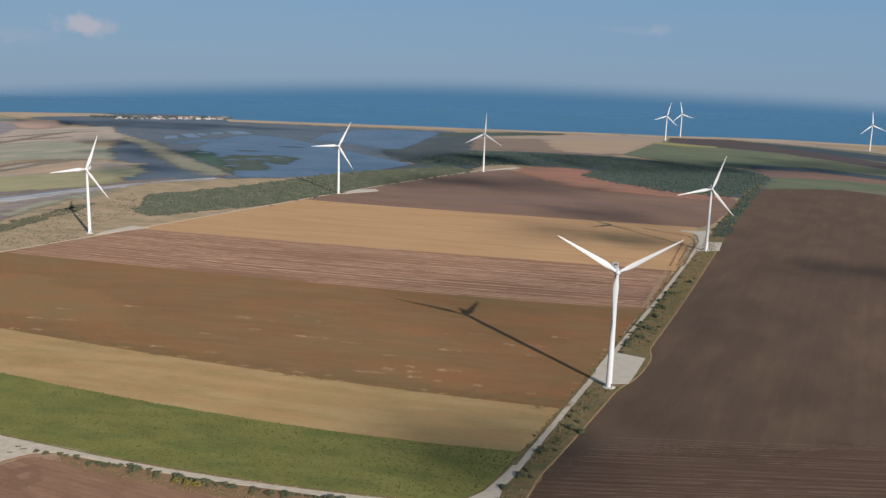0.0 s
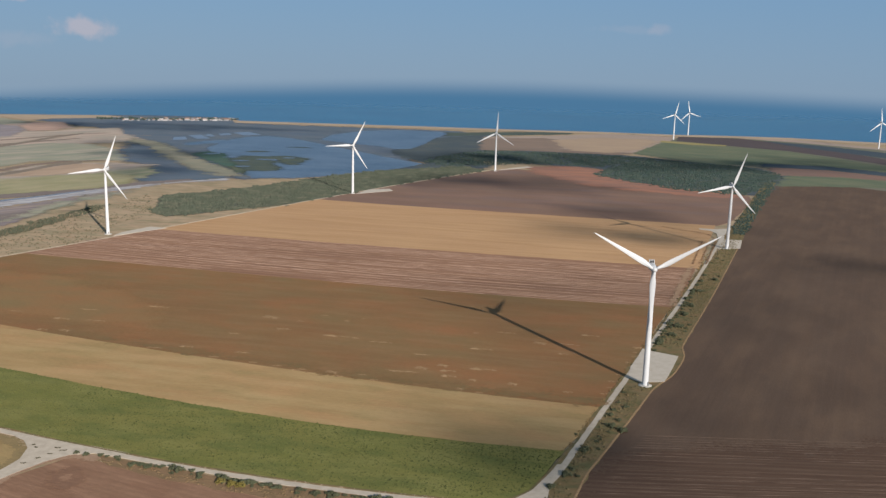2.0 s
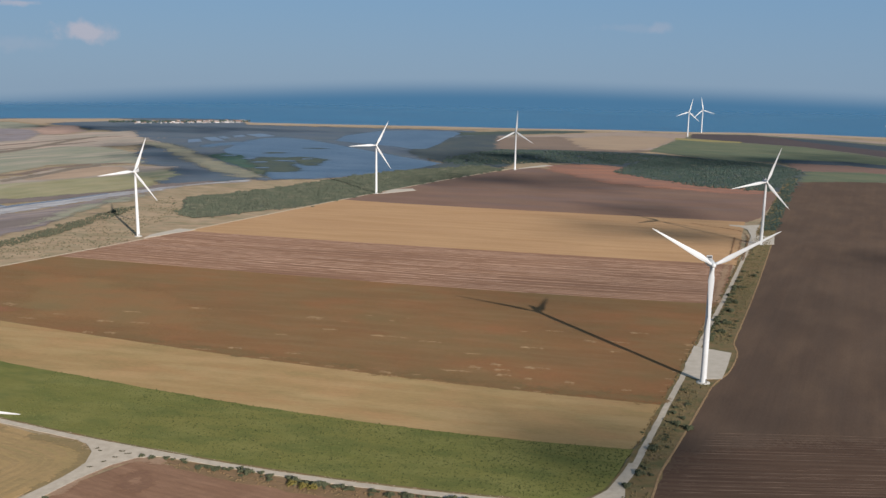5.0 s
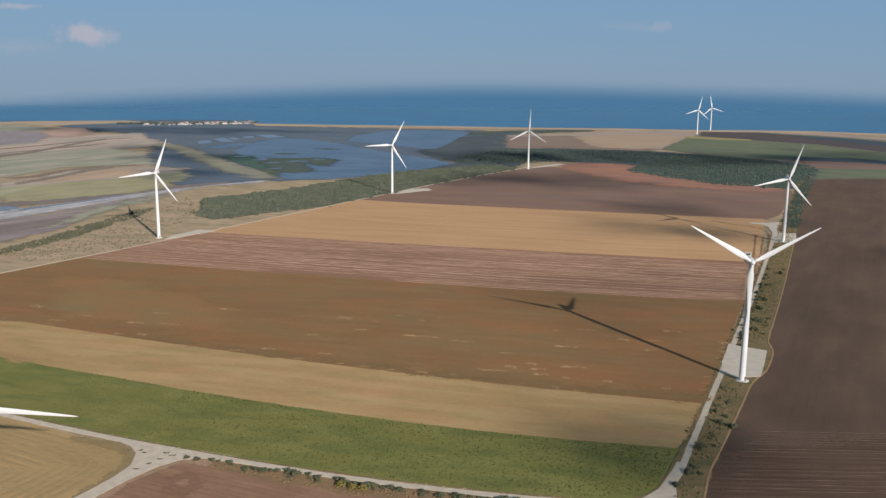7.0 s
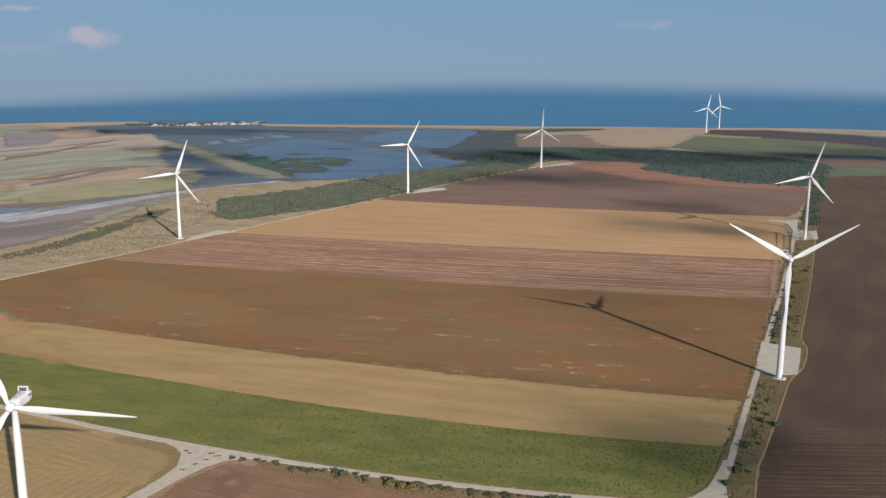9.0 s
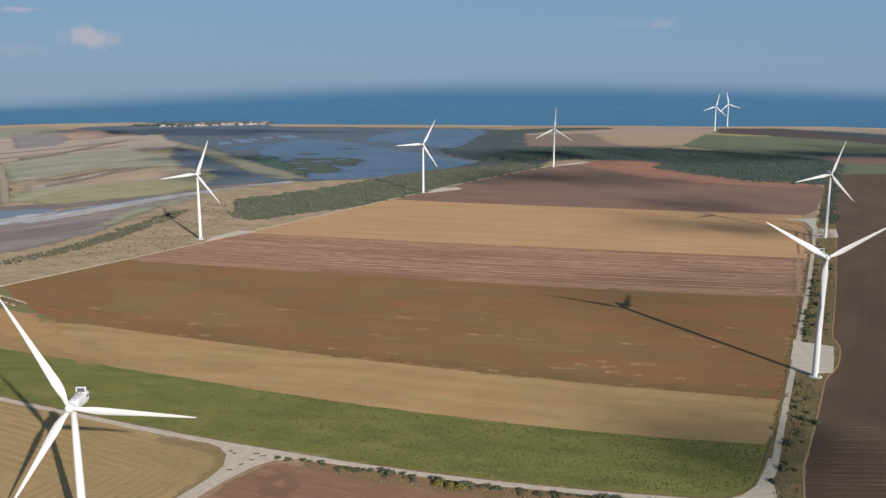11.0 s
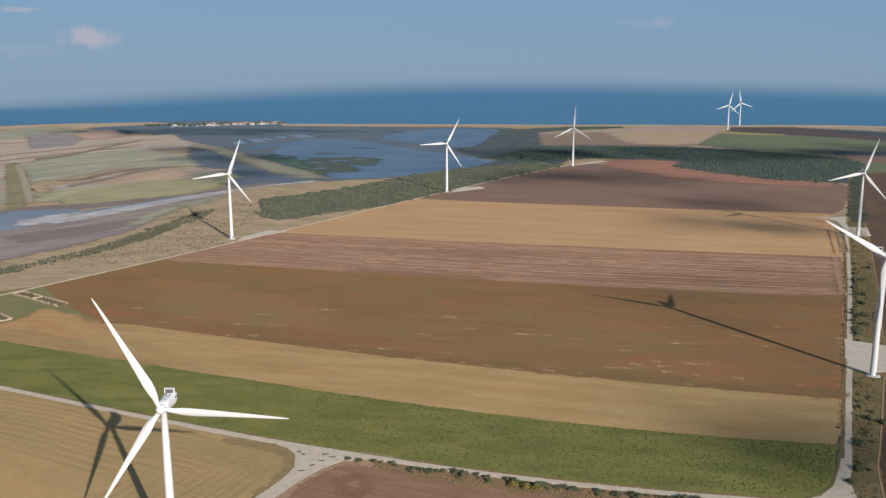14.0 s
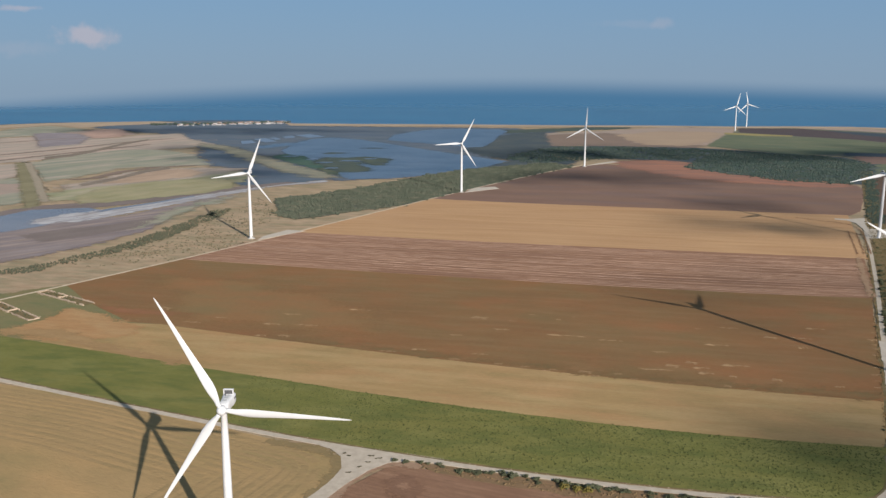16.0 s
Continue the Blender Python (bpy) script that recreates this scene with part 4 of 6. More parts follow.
soft_sheet("far_bank_row", [(-1170.4, 2068.4), (-1137.9, 2127.3), (-1126.6, 2228.8), (-1122.5, 2423.3), (-1097.7, 2556.0), (-1083.9, 2523.4), (-1100.5, 2370.7), (-1104.0, 2179.3), (-1113.9, 2077.6), (-1144.2, 2017.2)], 0.15, M_BANKDARK, "dark grassy bank across the far pastures", "bank", 5, 10)
soft_sheet("meadow_bank_row", [(-893.9, 1607.2), (-866.9, 1702.2), (-851.5, 1835.6), (-819.3, 1881.6), (-805.0, 1846.2), (-832.4, 1788.4), (-848.7, 1661.5), (-876.9, 1576.0)], 0.15, M_BANKDARK, "dark grassy bank above the meadow", "bank", 4, 9)
soft_sheet("rough_grass_patch", [(-1172.9, 1939.7), (-1156.7, 1961.7), (-964.4, 1598.2), (-847.1, 1357.4), (-862.2, 1335.9)], 0.14, M_OLIVEBROWN, "olive-brown rough grass beside the track", "field", 5, 14)
soft_sheet("olive_soil_patch", [(-517.7, 920.1), (-415.3, 889.1), (-284.2, 798.5), (-272.8, 714.8), (-364.4, 731.8), (-432.6, 752.6)], 0.115, M_LEFTSOIL, "lighter olive-brown stretch of the brown field", "soil", 8, 56)

# scrub and red soil beyond the big fields
soft_sheet("scrub_floor", [(-88.8, 2165), (9.4, 2374), (167.5, 2392), (415, 2338), (493, 2261), (666, 2125), (690, 1999), (612, 1828), (524, 1642), (406, 1676), (309.7, 1800), (253.4, 1901), (286.1, 2020), (136.6, 2071)], 0.05, M_MARSH, "dark scrub ground", "scrub", 12, 16)
soft_sheet("far_red_field", [(702, 2160), (824, 2122), (928, 2016), (1198, 1633), (1158, 1555), (896, 1934), (800, 1984), (661, 1987)], 0.05, M_REDFAR, "far red-brown field", "field", 10, 16)
soft_sheet("far_green_strip", [(662, 2002), (801, 1999), (894, 1942), (1150, 1576), (1069, 1483), (844, 1815), (711, 1814), (588, 1794)], 0.045, M_FARGREEN, "far grass strip", "field", 10, 14)

# the striped fields between the boundary track and the lane
sheet("green_crop_field", along((-0.0242, 0.2075, 6.1901, -8.7881, 439.2094), -689, -22, 24) + [(-10, 440.2), (-1, 440.8), (8, 445.5), (17, 455), (25, 469), (33, 486), (43, 508)] + along(CROP_EDGE, -694, 39.7)[::-1], 0.20, M_GREEN, "green crop field with ragged leafy rows", "field", 8, 0.7, 0.6)
sheet("tan_stubble_field", along(CROP_EDGE, -536, 40.7) + along(STUBBLE_EDGE, -456, 79)[::-1] + [(-506, 743)], 0.08, M_TAN, "tan stubble field", "field", 8, 0.35)
sheet("brown_field", along(STUBBLE_EDGE, -456, 79) + [(105.3, 657), (146.3, 762), (173.2, 828)] + along(BROWN_EDGE, -515, 180.8)[::-1] + track_side(983, 870) + [(-549, 812), (-530, 792), (-484, 745)], 0.06, M_BROWN, "ochre-brown field with pale straw patches", "field", 8, 0.35)
sheet("pink_field", along(BROWN_EDGE, -515, 186.9) + along(PINK_EDGE, -426, 246.3)[::-1] + track_side(1151, 1000), 0.08, M_PINK, "pinkish-brown ploughed field with fine rows", "field", 8, 0.6)
sheet("golden_field", along(PINK_EDGE, -426, 250.4) + along(GOLD_EDGE, -261.4, 348.2)[::-1] + track_side(1442, 1167), 0.07, M_GOLD, "golden stubble field", "field", 8, 0.8)
sheet("dull_field", along(GOLD_EDGE, -261.4, 351.4) + [(381.8, 1351), (427, 1449), (484, 1583), (497, 1638), (372.8, 1666), (266, 1772), (178.9, 1895), (99.5, 1966), (54.9, 1944), (-65.2, 1775)], 0.05, M_DARK, "dull brown bare field", "field", 10, 1.0)
soft_sheet("red_soil", [(122.9, 2029), (224.6, 2047), (302.1, 1987), (260.8, 1885), (317.1, 1789), (401, 1703), (507, 1705), (479, 1619), (403, 1617), (286.8, 1668), (203, 1735), (166, 1836), (122.1, 1932)], 0.08, M_RED, "bare red clay soil below the scrub", "soil", 10, 62)
sheet("dark_field", [(verge_x(y), y) for y in frange(233.8, 1919, 70)] + [(732, 1844), (1070, 1489), (1607, 814), (1274, -142.5), (175.2, -56.3), (9.7, 147.9)], 0.03, M_RIGHT, "dark brown ploughed field", "field", 12, 0.8)
soft_sheet("furrowed_field_end", [(14.2, 383.2), (36.8, 443), (55.4, 485), (67.7, 505), (123.8, 517), (258.5, 531), (408, 533), (599, 535), (658, 349), (460, 144.1), (105.6, 147.1)], 0.045, M_MOIST, "moist furrowed end of the dark field", "field", 8, 40)
sheet("hay_field", [(-690, 689), (-528, 598), (-422, 562), (-346.8, 525), (-293.7, 499), (-276.8, 491), (-270.4, 481), (-269.1, 470), (-273.9, 453), (-282.8, 434), (-340.1, 303.9), (-506, 109.2), (-942, 268.9), (-978, 626)], 0.10, M_MOWN, "mown tan-green hayfield", "field", 6, 0.5)
sheet("red_brown_field", [(-247.3, 464), (-240.2, 473), (-231, 475), (-215.4, 468), (-179.3, 455), (-128.2, 441), (-67.5, 431), (-7.3, 425), (12.5, 408), (-9.2, 201), (-337.1, 204.9), (-273.2, 421), (-259.4, 449)], 0.04, M_LOW, "red-brown bare field with curved rows", "field", 6, 0.5)
soft_sheet("ruin_pasture", [(-873, 722), (-689, 671), (-459, 668), (-440, 740), (-510, 843), (-599, 868), (-697, 792), (-829, 745)], 0.02, M_RUINGRASS, "rough green pasture around the ruins", "field", 6, 6)

# lanes and hardstandings
tagged(part("lower_road", ribbon([(x, poly_at(ROAD_LOW, x)) for x in frange(-689, -262.4, 22)] + [(x, poly_at(ROAD_LOW, x)) for x in frange(-251.9, -17.2, 14)] + [(0, 436.5), (10, 441), (18, 450), (24, 460)], 2.35, 0.26, 0.5), M_ROAD),
       "pale crushed-limestone farm road", "road", kind="structure")
tagged(part("turbine_lane", ribbon([(6.1, 363.5), (16.5, 413), (23, 452)] + [(lane_x(y), y) for y in frange(475, 1267, 34)], 1.95, 0.24, 0.6), M_ROAD), "pale gravel lane past the turbines", "road", kind="structure")
sheet("road_junction", [(-288.6, 504), (-275.9, 495), (-268.4, 485), (-266, 470), (-270.8, 452), (-278.7, 436), (-291.4, 406), (-283.1, 402), (-271.4, 431), (-261.5, 451), (-251.5, 468), (-240.3, 478), (-229, 481), (-210.4, 477), (-210.4, 483), (-252, 496)], 0.25, M_ROAD, "pale gravel junction of farm roads", "road", 4, 0.4)
sheet("corner_apron", [(-14, 438.2), (-3, 437.8), (6, 441.5), (15, 450), (22, 460), (29, 474), (35, 487), (39, 487), (33.5, 472), (28.5, 455), (25, 441), (20, 425), (15, 413), (11, 414), (10, 426), (4, 432.5), (-6, 434)], 0.27, M_ROAD, "widened gravel corner of the lane", "road", 4, 0.4)
tagged(part("boundary_track", ribbon([(poly_at(TRACK, y), y) for y in frange(738, 1956, 60)], 1.7, 0.24, 0.35), M_TRACK), "thin pale track along the field edge", "track", kind="structure")
sheet("lane_verge", [(14.4, 402), (20.9, 443)] + [(lane_x(y) - 4.6 if y < 1050 else max(lane_x(y) - 9, verge_x(y) - 20), y) for y in frange(475, 1862, 60)] + [(verge_x(y) + 2, y) for y in frange(402, 1862, 70)][::-1], 0.10, M_VERGE, "dry grassy verge beside the lane", "verge", 5, 0.9)
tagged(part("verge_edge", ribbon([(verge_x(y) + 1.6, y) for y in frange(408, 1190, 80)], 0.6, 0.38, 0.3), M_STRAW), "pale trampled edge between verge and dark field", "verge", kind="structure")
sheet("lower_verge", [(-224.8, 479), (-179.4, 465), (-128.2, 452.5), (-67.4, 441), (-17.2, 434), (9, 413), (-7.3, 415), (-67.5, 424), (-128.2, 437), (-179.3, 452), (-215.3, 466)], 0.09, soil("rusty_verge", (0.215, 0.138, 0.078), (0.180, 0.120, 0.066), (0.235, 0.145, 0.080), (9, 5), 0.9, 18, 0.6, mottles=(((0.150, 0.112, 0.060), 10, 6, 0.5),)), "rusty weedy verge below the farm road", "verge", 5, 1.0)
for pts in ([(127.3, 710), (132.2, 705), (151.7, 693), (142.4, 667), (128, 632), (110.3, 630), (102.4, 639), (109, 664), (119.7, 691)], [(-457, 1104), (-455, 1129), (-433, 1173), (-409, 1166)],
            [(-202.7, 1525), (-186.1, 1582), (-150.4, 1598), (-143.4, 1574)], [(45.3, 1923), (87, 1983), (121.6, 2021), (135.3, 2008)],
            [(324, 1206), (354, 1202), (335, 1145), (304, 1137)]):
    sheet("hardstanding", pts, 0.29, M_PAD, "pale gravel hardstanding at a turbine foot", "hardstanding", 4, 0.3, 0.3)
sheet("field_spur", [(318, 1286), (337, 1281), (362, 1290), (340, 1233), (328, 1198), (306, 1141), (303, 1141), (324, 1206), (332, 1247), (329, 1269), (316, 1277)], 0.22, M_PAD, "curved gravel spur into the field", "track", 5, 0.4)


M_RUT = soil("rutted_soil", (0.225, 0.130, 0.070), (0.190, 0.108, 0.060), (0.25, 0.15, 0.085), (20, 5), 0.8, 30, 0.6, soft=2.2)
for line in ([(249.3, 1042.6), (271.5, 1109.7), (298.1, 1190.1)],
             [(258.1, 1046.4), (280.4, 1110.2), (301.4, 1171.7)],
             [(264.9, 1043.4), (288.8, 1110.6), (312.7, 1179.4), (320.3, 1215.2), (317.9, 1239.8), (306.0, 1255.1), (291.7, 1264.0), (278.2, 1276.5), (266.0, 1292.7)]):
    soft_sheet("wheel_track", [(x - 0.9, y - 0.5) for x, y in line] + [(x + 0.9, y + 0.5) for x, y in line][::-1], 0.36, M_RUT, "brown wheel track along the field margin", "track", 1.5, 3.0)
soft_sheet("field_margin", [(177.7, 847.6), (199.1, 911.2), (226.2, 987.8), (241.3, 1027.7), (246.0, 1027.9), (217.7, 943.6), (184.4, 847.9)], 0.30, soil("dusty_margin_soil", (0.345, 0.225, 0.140), (0.30, 0.19, 0.115), (0.37, 0.25, 0.16), (12, 6), 0.8, 30, 0.6, soft=5), "pale dusty headland at the end of the ploughed rows", "soil", 4, 6)


# ================= wind turbines =================
def lathe(profile, seg=28, axis="z"):
    bm = bmesh.new()
    rings = []
    for r, h in profile:
        ring = []
        for i in range(seg):
            a = 2 * math.pi * i / seg
            p = (r * math.cos(a), r * math.sin(a), h) if axis == "z" else (r * math.cos(a), h, r * math.sin(a))
            ring.append(bm.verts.new(p))
        rings.append(ring)
    for a, b in zip(rings, rings[1:]):
        for i in range(seg):
            bm.faces.new((a[i], a[(i + 1) % seg], b[(i + 1) % seg], b[i]))
    bm.faces.new(rings[0]); bm.faces.new(rings[-1])
    bmesh.ops.recalc_face_normals(bm, faces=bm.faces)
    for f in bm.faces:
        f.smooth = len(f.verts) == 4
    return bm


def box_bm(sx, sy, sz, at=(0, 0, 0), bevel=0.0, segs=2):
    bm = bmesh.new()
    bmesh.ops.create_cube(bm, size=1.0, matrix=Matrix.Translation(at) @ Matrix.Diagonal((sx, sy, sz, 1)))
    if bevel:
        bmesh.ops.bevel(bm, geom=bm.edges[:], offset=bevel, segments=segs, affect="EDGES", profile=0.6)
    return bm


def mesh_of(bm, name, material):
    me = bpy.data.meshes.new(name)
    bm.to_mesh(me); bm.free()
    me.materials.append(material)
    return me


HUB = 80.0


def blade_mesh(length=43.5):
    """Airfoil sections from a round root to a slim tip, twisted and bent a little towards the wind."""
    bm = bmesh.new()
    stations = [(0.0, 0.95, 1.0, 0), (0.03, 0.95, 1.0, 0), (0.08, 1.35, 0.62, 11), (0.14, 1.85, 0.36, 12), (0.20, 2.0, 0.27, 11), (0.28, 1.82, 0.22, 9),
                (0.4, 1.5, 0.19, 6.5), (0.52, 1.22, 0.17, 4.5), (0.64, 0.98, 0.16, 3), (0.76, 0.76, 0.15, 2), (0.87, 0.55, 0.14, 1), (0.95, 0.36, 0.14, 0), (0.985, 0.2, 0.14, 0), (1.0, 0.06, 0.14, 0)]
    rings = []
    for f, half, thick, twist in stations:
        ring = []
        tw = radians(twist + 4)
        bend = -1.8 * f * f
        shift = 0.28 * half if f > 0.05 else 0
        for i in range(14):
            a = 2 * math.pi * i / 14
            c, s = math.cos(a), math.sin(a)
            u = half * 0.97 * c + shift
            w = half * thick * s * (1 if f < 0.05 else (0.75 + 0.35 * c if c < 0 else 0.75 - 0.45 * c + 0.3))
            x, y = u * math.cos(tw) - w * math.sin(tw), u * math.sin(tw) + w * math.cos(tw)
            ring.append(bm.verts.new((x, y + bend, 1.3 + f * length)))
        rings.append(ring)
    for a, b in zip(rings, rings[1:]):
        for i in range(14):
            bm.faces.new((a[i], a[(i + 1) % 14], b[(i + 1) % 14], b[i]))
    bm.faces.new(rings[0]); bm.faces.new(rings[-1])
    bmesh.ops.recalc_face_normals(bm, faces=bm.faces)
    for f in bm.faces:
        f.smooth = True
    return mesh_of(bm, "blade", M_WHITE)


def nacelle_mesh():
    bm = bmesh.new()
    sections = [(-1.2, 1.35, -1.35, 1.35), (-0.4, 1.75, -1.75, 1.75), (2.0, 1.75, -1.85, 1.95), (4.6, 1.85, -1.85, 2.1), (6.2, 2.15, -1.8, 2.15), (8.3, 2.2, -1.5, 2.2), (9.3, 1.95, -1.0, 2.1), (9.8, 1.4, -0.4, 1.8)]
    rings = []
    for y, hw, lo, hi in sections:
        ring = []
        for i in range(20):
            a = 2 * math.pi * i / 20
            c, s = math.cos(a), math.sin(a)
            x = hw * math.copysign(abs(c) ** 0.42, c)
            z = (hi + lo) / 2 + (hi - lo) / 2 * math.copysign(abs(s) ** 0.42, s)
            ring.append(bm.verts.new((x, y, z)))
        rings.append(ring)
    for a, b in zip(rings, rings[1:]):
        for i in range(20):
            bm.faces.new((a[i], a[(i + 1) % 20], b[(i + 1) % 20], b[i]))
    bm.faces.new(rings[0]); bm.faces.new(rings[-1])
    bmesh.ops.recalc_face_normals(bm, faces=bm.faces)
    for f in bm.faces:
        f.smooth = len(f.verts) == 4
    return mesh_of(bm, "nacelle", M_WHITE)


def cooler_frame_mesh():
    bm = bmesh.new()
    for sx, sy, sz, at in ((0.35, 0.9, 1.9, (-1.6, 7.2, 3.0)), (0.35, 0.9, 1.9, (1.6, 7.2, 3.0)), (3.55, 0.95, 0.32, (0, 7.2, 3.95)), (3.2, 0.8, 0.25, (0, 7.2, 2.15))):
        b = box_bm(sx, sy, sz, at, 0.06, 1)
        me = bpy.data.meshes.new("tmp"); b.to_mesh(me); b.free()
        bm.from_mesh(me); bpy.data.meshes.remove(me)
    return mesh_of(bm, "cooler_frame", M_WHITE)


def cooler_grille_mesh():
    bm = bmesh.new()
    for i in range(9):
        bmesh.ops.create_cube(bm, size=1.0, matrix=Matrix.Translation((-1.28 + 0.32 * i, 7.2, 3.02)) @ Matrix.Diagonal((0.27, 0.3, 1.6, 1)))
    return mesh_of(bm, "cooler_grille", M_GREY)


TOWER_MESH = mesh_of(lathe([(2.08, 0.25), (2.05, 0.4), (2.0, 6), (1.9, 20), (1.905, 20.05), (1.905, 20.3), (1.9, 20.35), (1.72, 42), (1.725, 42.05), (1.725, 42.3), (1.72, 42.35), (1.5, 62), (1.505, 62.05), (1.505, 62.3), (1.5, 62.35), (1.22, 77.6), (1.3, 77.7), (1.3, 78.3)], 32), "tower", M_WHITE)
FOOT_MESH = mesh_of(lathe([(4.6, -0.3), (4.6, 0.18), (3.2, 0.42), (2.5, 0.5), (2.2, 0.5)], 28), "foundation", M_CONCRETE)
SPINNER_MESH = mesh_of(lathe([(1.5, -1.35), (1.62, -1.6), (1.72, -2.3), (1.66, -3.1), (1.4, -3.8), (0.95, -4.3), (0.4, -4.55), (0.05, -4.6)], 24, "y"), "spinner", M_WHITE)
BLADE_MESH = blade_mesh()
NACELLE_MESH = nacelle_mesh()
COOLER_MESH = cooler_frame_mesh()
GRILLE_MESH = cooler_grille_mesh()
DOOR_MESH = mesh_of(box_bm(1.0, 0.25, 2.2, (0, 0, 0), 0.05), "tower_door", M_GREY)
STEP_MESH = mesh_of(box_bm(1.6, 1.4, 0.9, (0, 0, 0), 0.04), "entry_steps", M_CONCRETE)
MAST_MESH = mesh_of(lathe([(0.06, 2.0), (0.05, 3.9)], 8), "wind_vane", M_GREY)

LAMP_MESH = mesh_of(lathe([(0.16, 1.9), (0.16, 2.55), (0.22, 2.6), (0.22, 2.85), (0.08, 2.95)], 10), "warning_lamp", M_GREY)
HATCH_MESH = mesh_of(box_bm(1.5, 1.3, 0.12, (0, 0, 0.02), 0.05, 2), "roof_hatch", plain("dull_white_panel", (0.42, 0.43, 0.43), (0.36, 0.37, 0.37), 0.6, 0.5, 0.3, 0.0, 4, 0, False))
VENT_MESH = mesh_of(box_bm(0.10, 2.2, 0.7, (0, 0, 0), 0.04, 1), "side_vent", M_GREY)


def turbine(x, y, hub, phase, label, span=1.0, turn=0.0):
    """phase: degrees by which the first blade leans clockwise from upright, as seen against the rotor's face."""
    k = hub / HUB
    base = new("wind_turbine")
    base.matrix_basis = Matrix.Translation((x, y, 0)) @ Matrix.Rotation(radians(turn), 4, "Z") @ Matrix.Scale(k, 4)
    shared("tower", TOWER_MESH, base, Matrix.Diagonal((math.sqrt(span), math.sqrt(span), 1, 1)))
    shared("foundation", FOOT_MESH, base)
    shared("tower_door", DOOR_MESH, base, pose(1.35, -1.56, 1.9, 0, 0, 41))
    shared("entry_steps", STEP_MESH, base, pose(1.9, -2.1, 0.75, 0, 0, 41))
    nac = shared("nacelle", NACELLE_MESH, base, pose(0, 0, HUB) @ Matrix.Scale(span, 4))
    shared("cooler_frame", COOLER_MESH, nac)
    shared("cooler_grille", GRILLE_MESH, nac)
    shared("wind_vane", MAST_MESH, nac, pose(0.6, 5.4, 0))
    shared("warning_lamp", LAMP_MESH, nac, pose(-0.7, 5.6, 0))
    shared("roof_hatch", HATCH_MESH, nac, pose(0, 1.7, 1.97, 1.5))
    shared("roof_hatch", HATCH_MESH, nac, pose(0, 3.9, 2.06, 2.5))
    shared("side_vent", VENT_MESH, nac, pose(2.17, 7.3, 1.0))
    shared("side_vent", VENT_MESH, nac, pose(-2.17, 7.3, 1.0))
    shared("spinner", SPINNER_MESH, base, pose(0, 0, HUB) @ Matrix.Scale(span, 4))
    for i in range(3):
        shared("blade", BLADE_MESH, base, Matrix.Translation((0, -2.6 * span, HUB)) @ Matrix.Rotation(radians(phase + 120 * i), 4, "Y") @ Matrix.Diagonal((span ** 0.45, span ** 0.45, span, 1)))
    return tagged(base, label, "wind turbine", "wind turbines of the farm")


turbine(112.3, 624.3, 86.0, 60, "white three-bladed wind turbine standing beside the gravel lane", 1.05)
turbine(-300.7, 371.2, 74.0, -27, "white three-bladed wind turbine standing in the hayfield", 1.32)
turbine(-467.6, 1116.4, 81.7, 22, "white three-bladed wind turbine at the field's edge by the scrub")
turbine(-208.4, 1529.9, 81.9, 27, "white three-bladed wind turbine beside the scrub wood")
turbine(47.0, 1916.9, 80.0, 3, "white wind turbine at the end of the boundary track")
turbine(316.6, 1141.3, 80.1, 18, "white three-bladed wind turbine on the hardstanding of the lane")
turbine(649.0, 2923.1, 77.8, 12, "distant white wind turbine in front of the sea")
turbine(739.7, 3108.2, 76.6, -12, "distant white wind turbine close to the beach")
turbine(1238.0, 2784.5, 77.5, -8, "far white wind turbine on the coast")

# ================= clouds out of sight that shade the land =================
def cloud_material(name, thick):
    m, nt, b = nodes_of(name, 1.0, 0.0)
    b.inputs["Base Color"].default_value = (0.9, 0.9, 0.92, 1)
    n = noise_of(nt, coords(nt, (1 / 70, 1 / 40, 1 / 60)), 1.0, 4, 0.6, 0.3, 0.7)
    mul = nt.nodes.new("ShaderNodeMath"); mul.operation = "MULTIPLY_ADD"
    mul.inputs[1].default_value, mul.inputs[2].default_value = thick, 0.1 * thick
    nt.links.new(n, mul.inputs[0])
    mx = nt.nodes.new("ShaderNodeMixShader")
    tr = nt.nodes.new("ShaderNodeBsdfTransparent")
    nt.links.new(mul.outputs[0], mx.inputs[0])
    nt.links.new(tr.outputs[0], mx.inputs[1]); nt.links.new(b.outputs[0], mx.inputs[2])
    nt.links.new(mx.outputs[0], nt.nodes["Material Output"].inputs["Surface"])
    return m


M_CLOUD = cloud_material("thin_cumulus", 0.34)
M_VEIL = cloud_material("cloud_veil", 0.11)
M_WISP = cloud_material("cloud_wisp", 0.055)
M_THIN = cloud_material("thinning_cumulus", 0.22)
CLOUD_HEIGHT = 1900.0


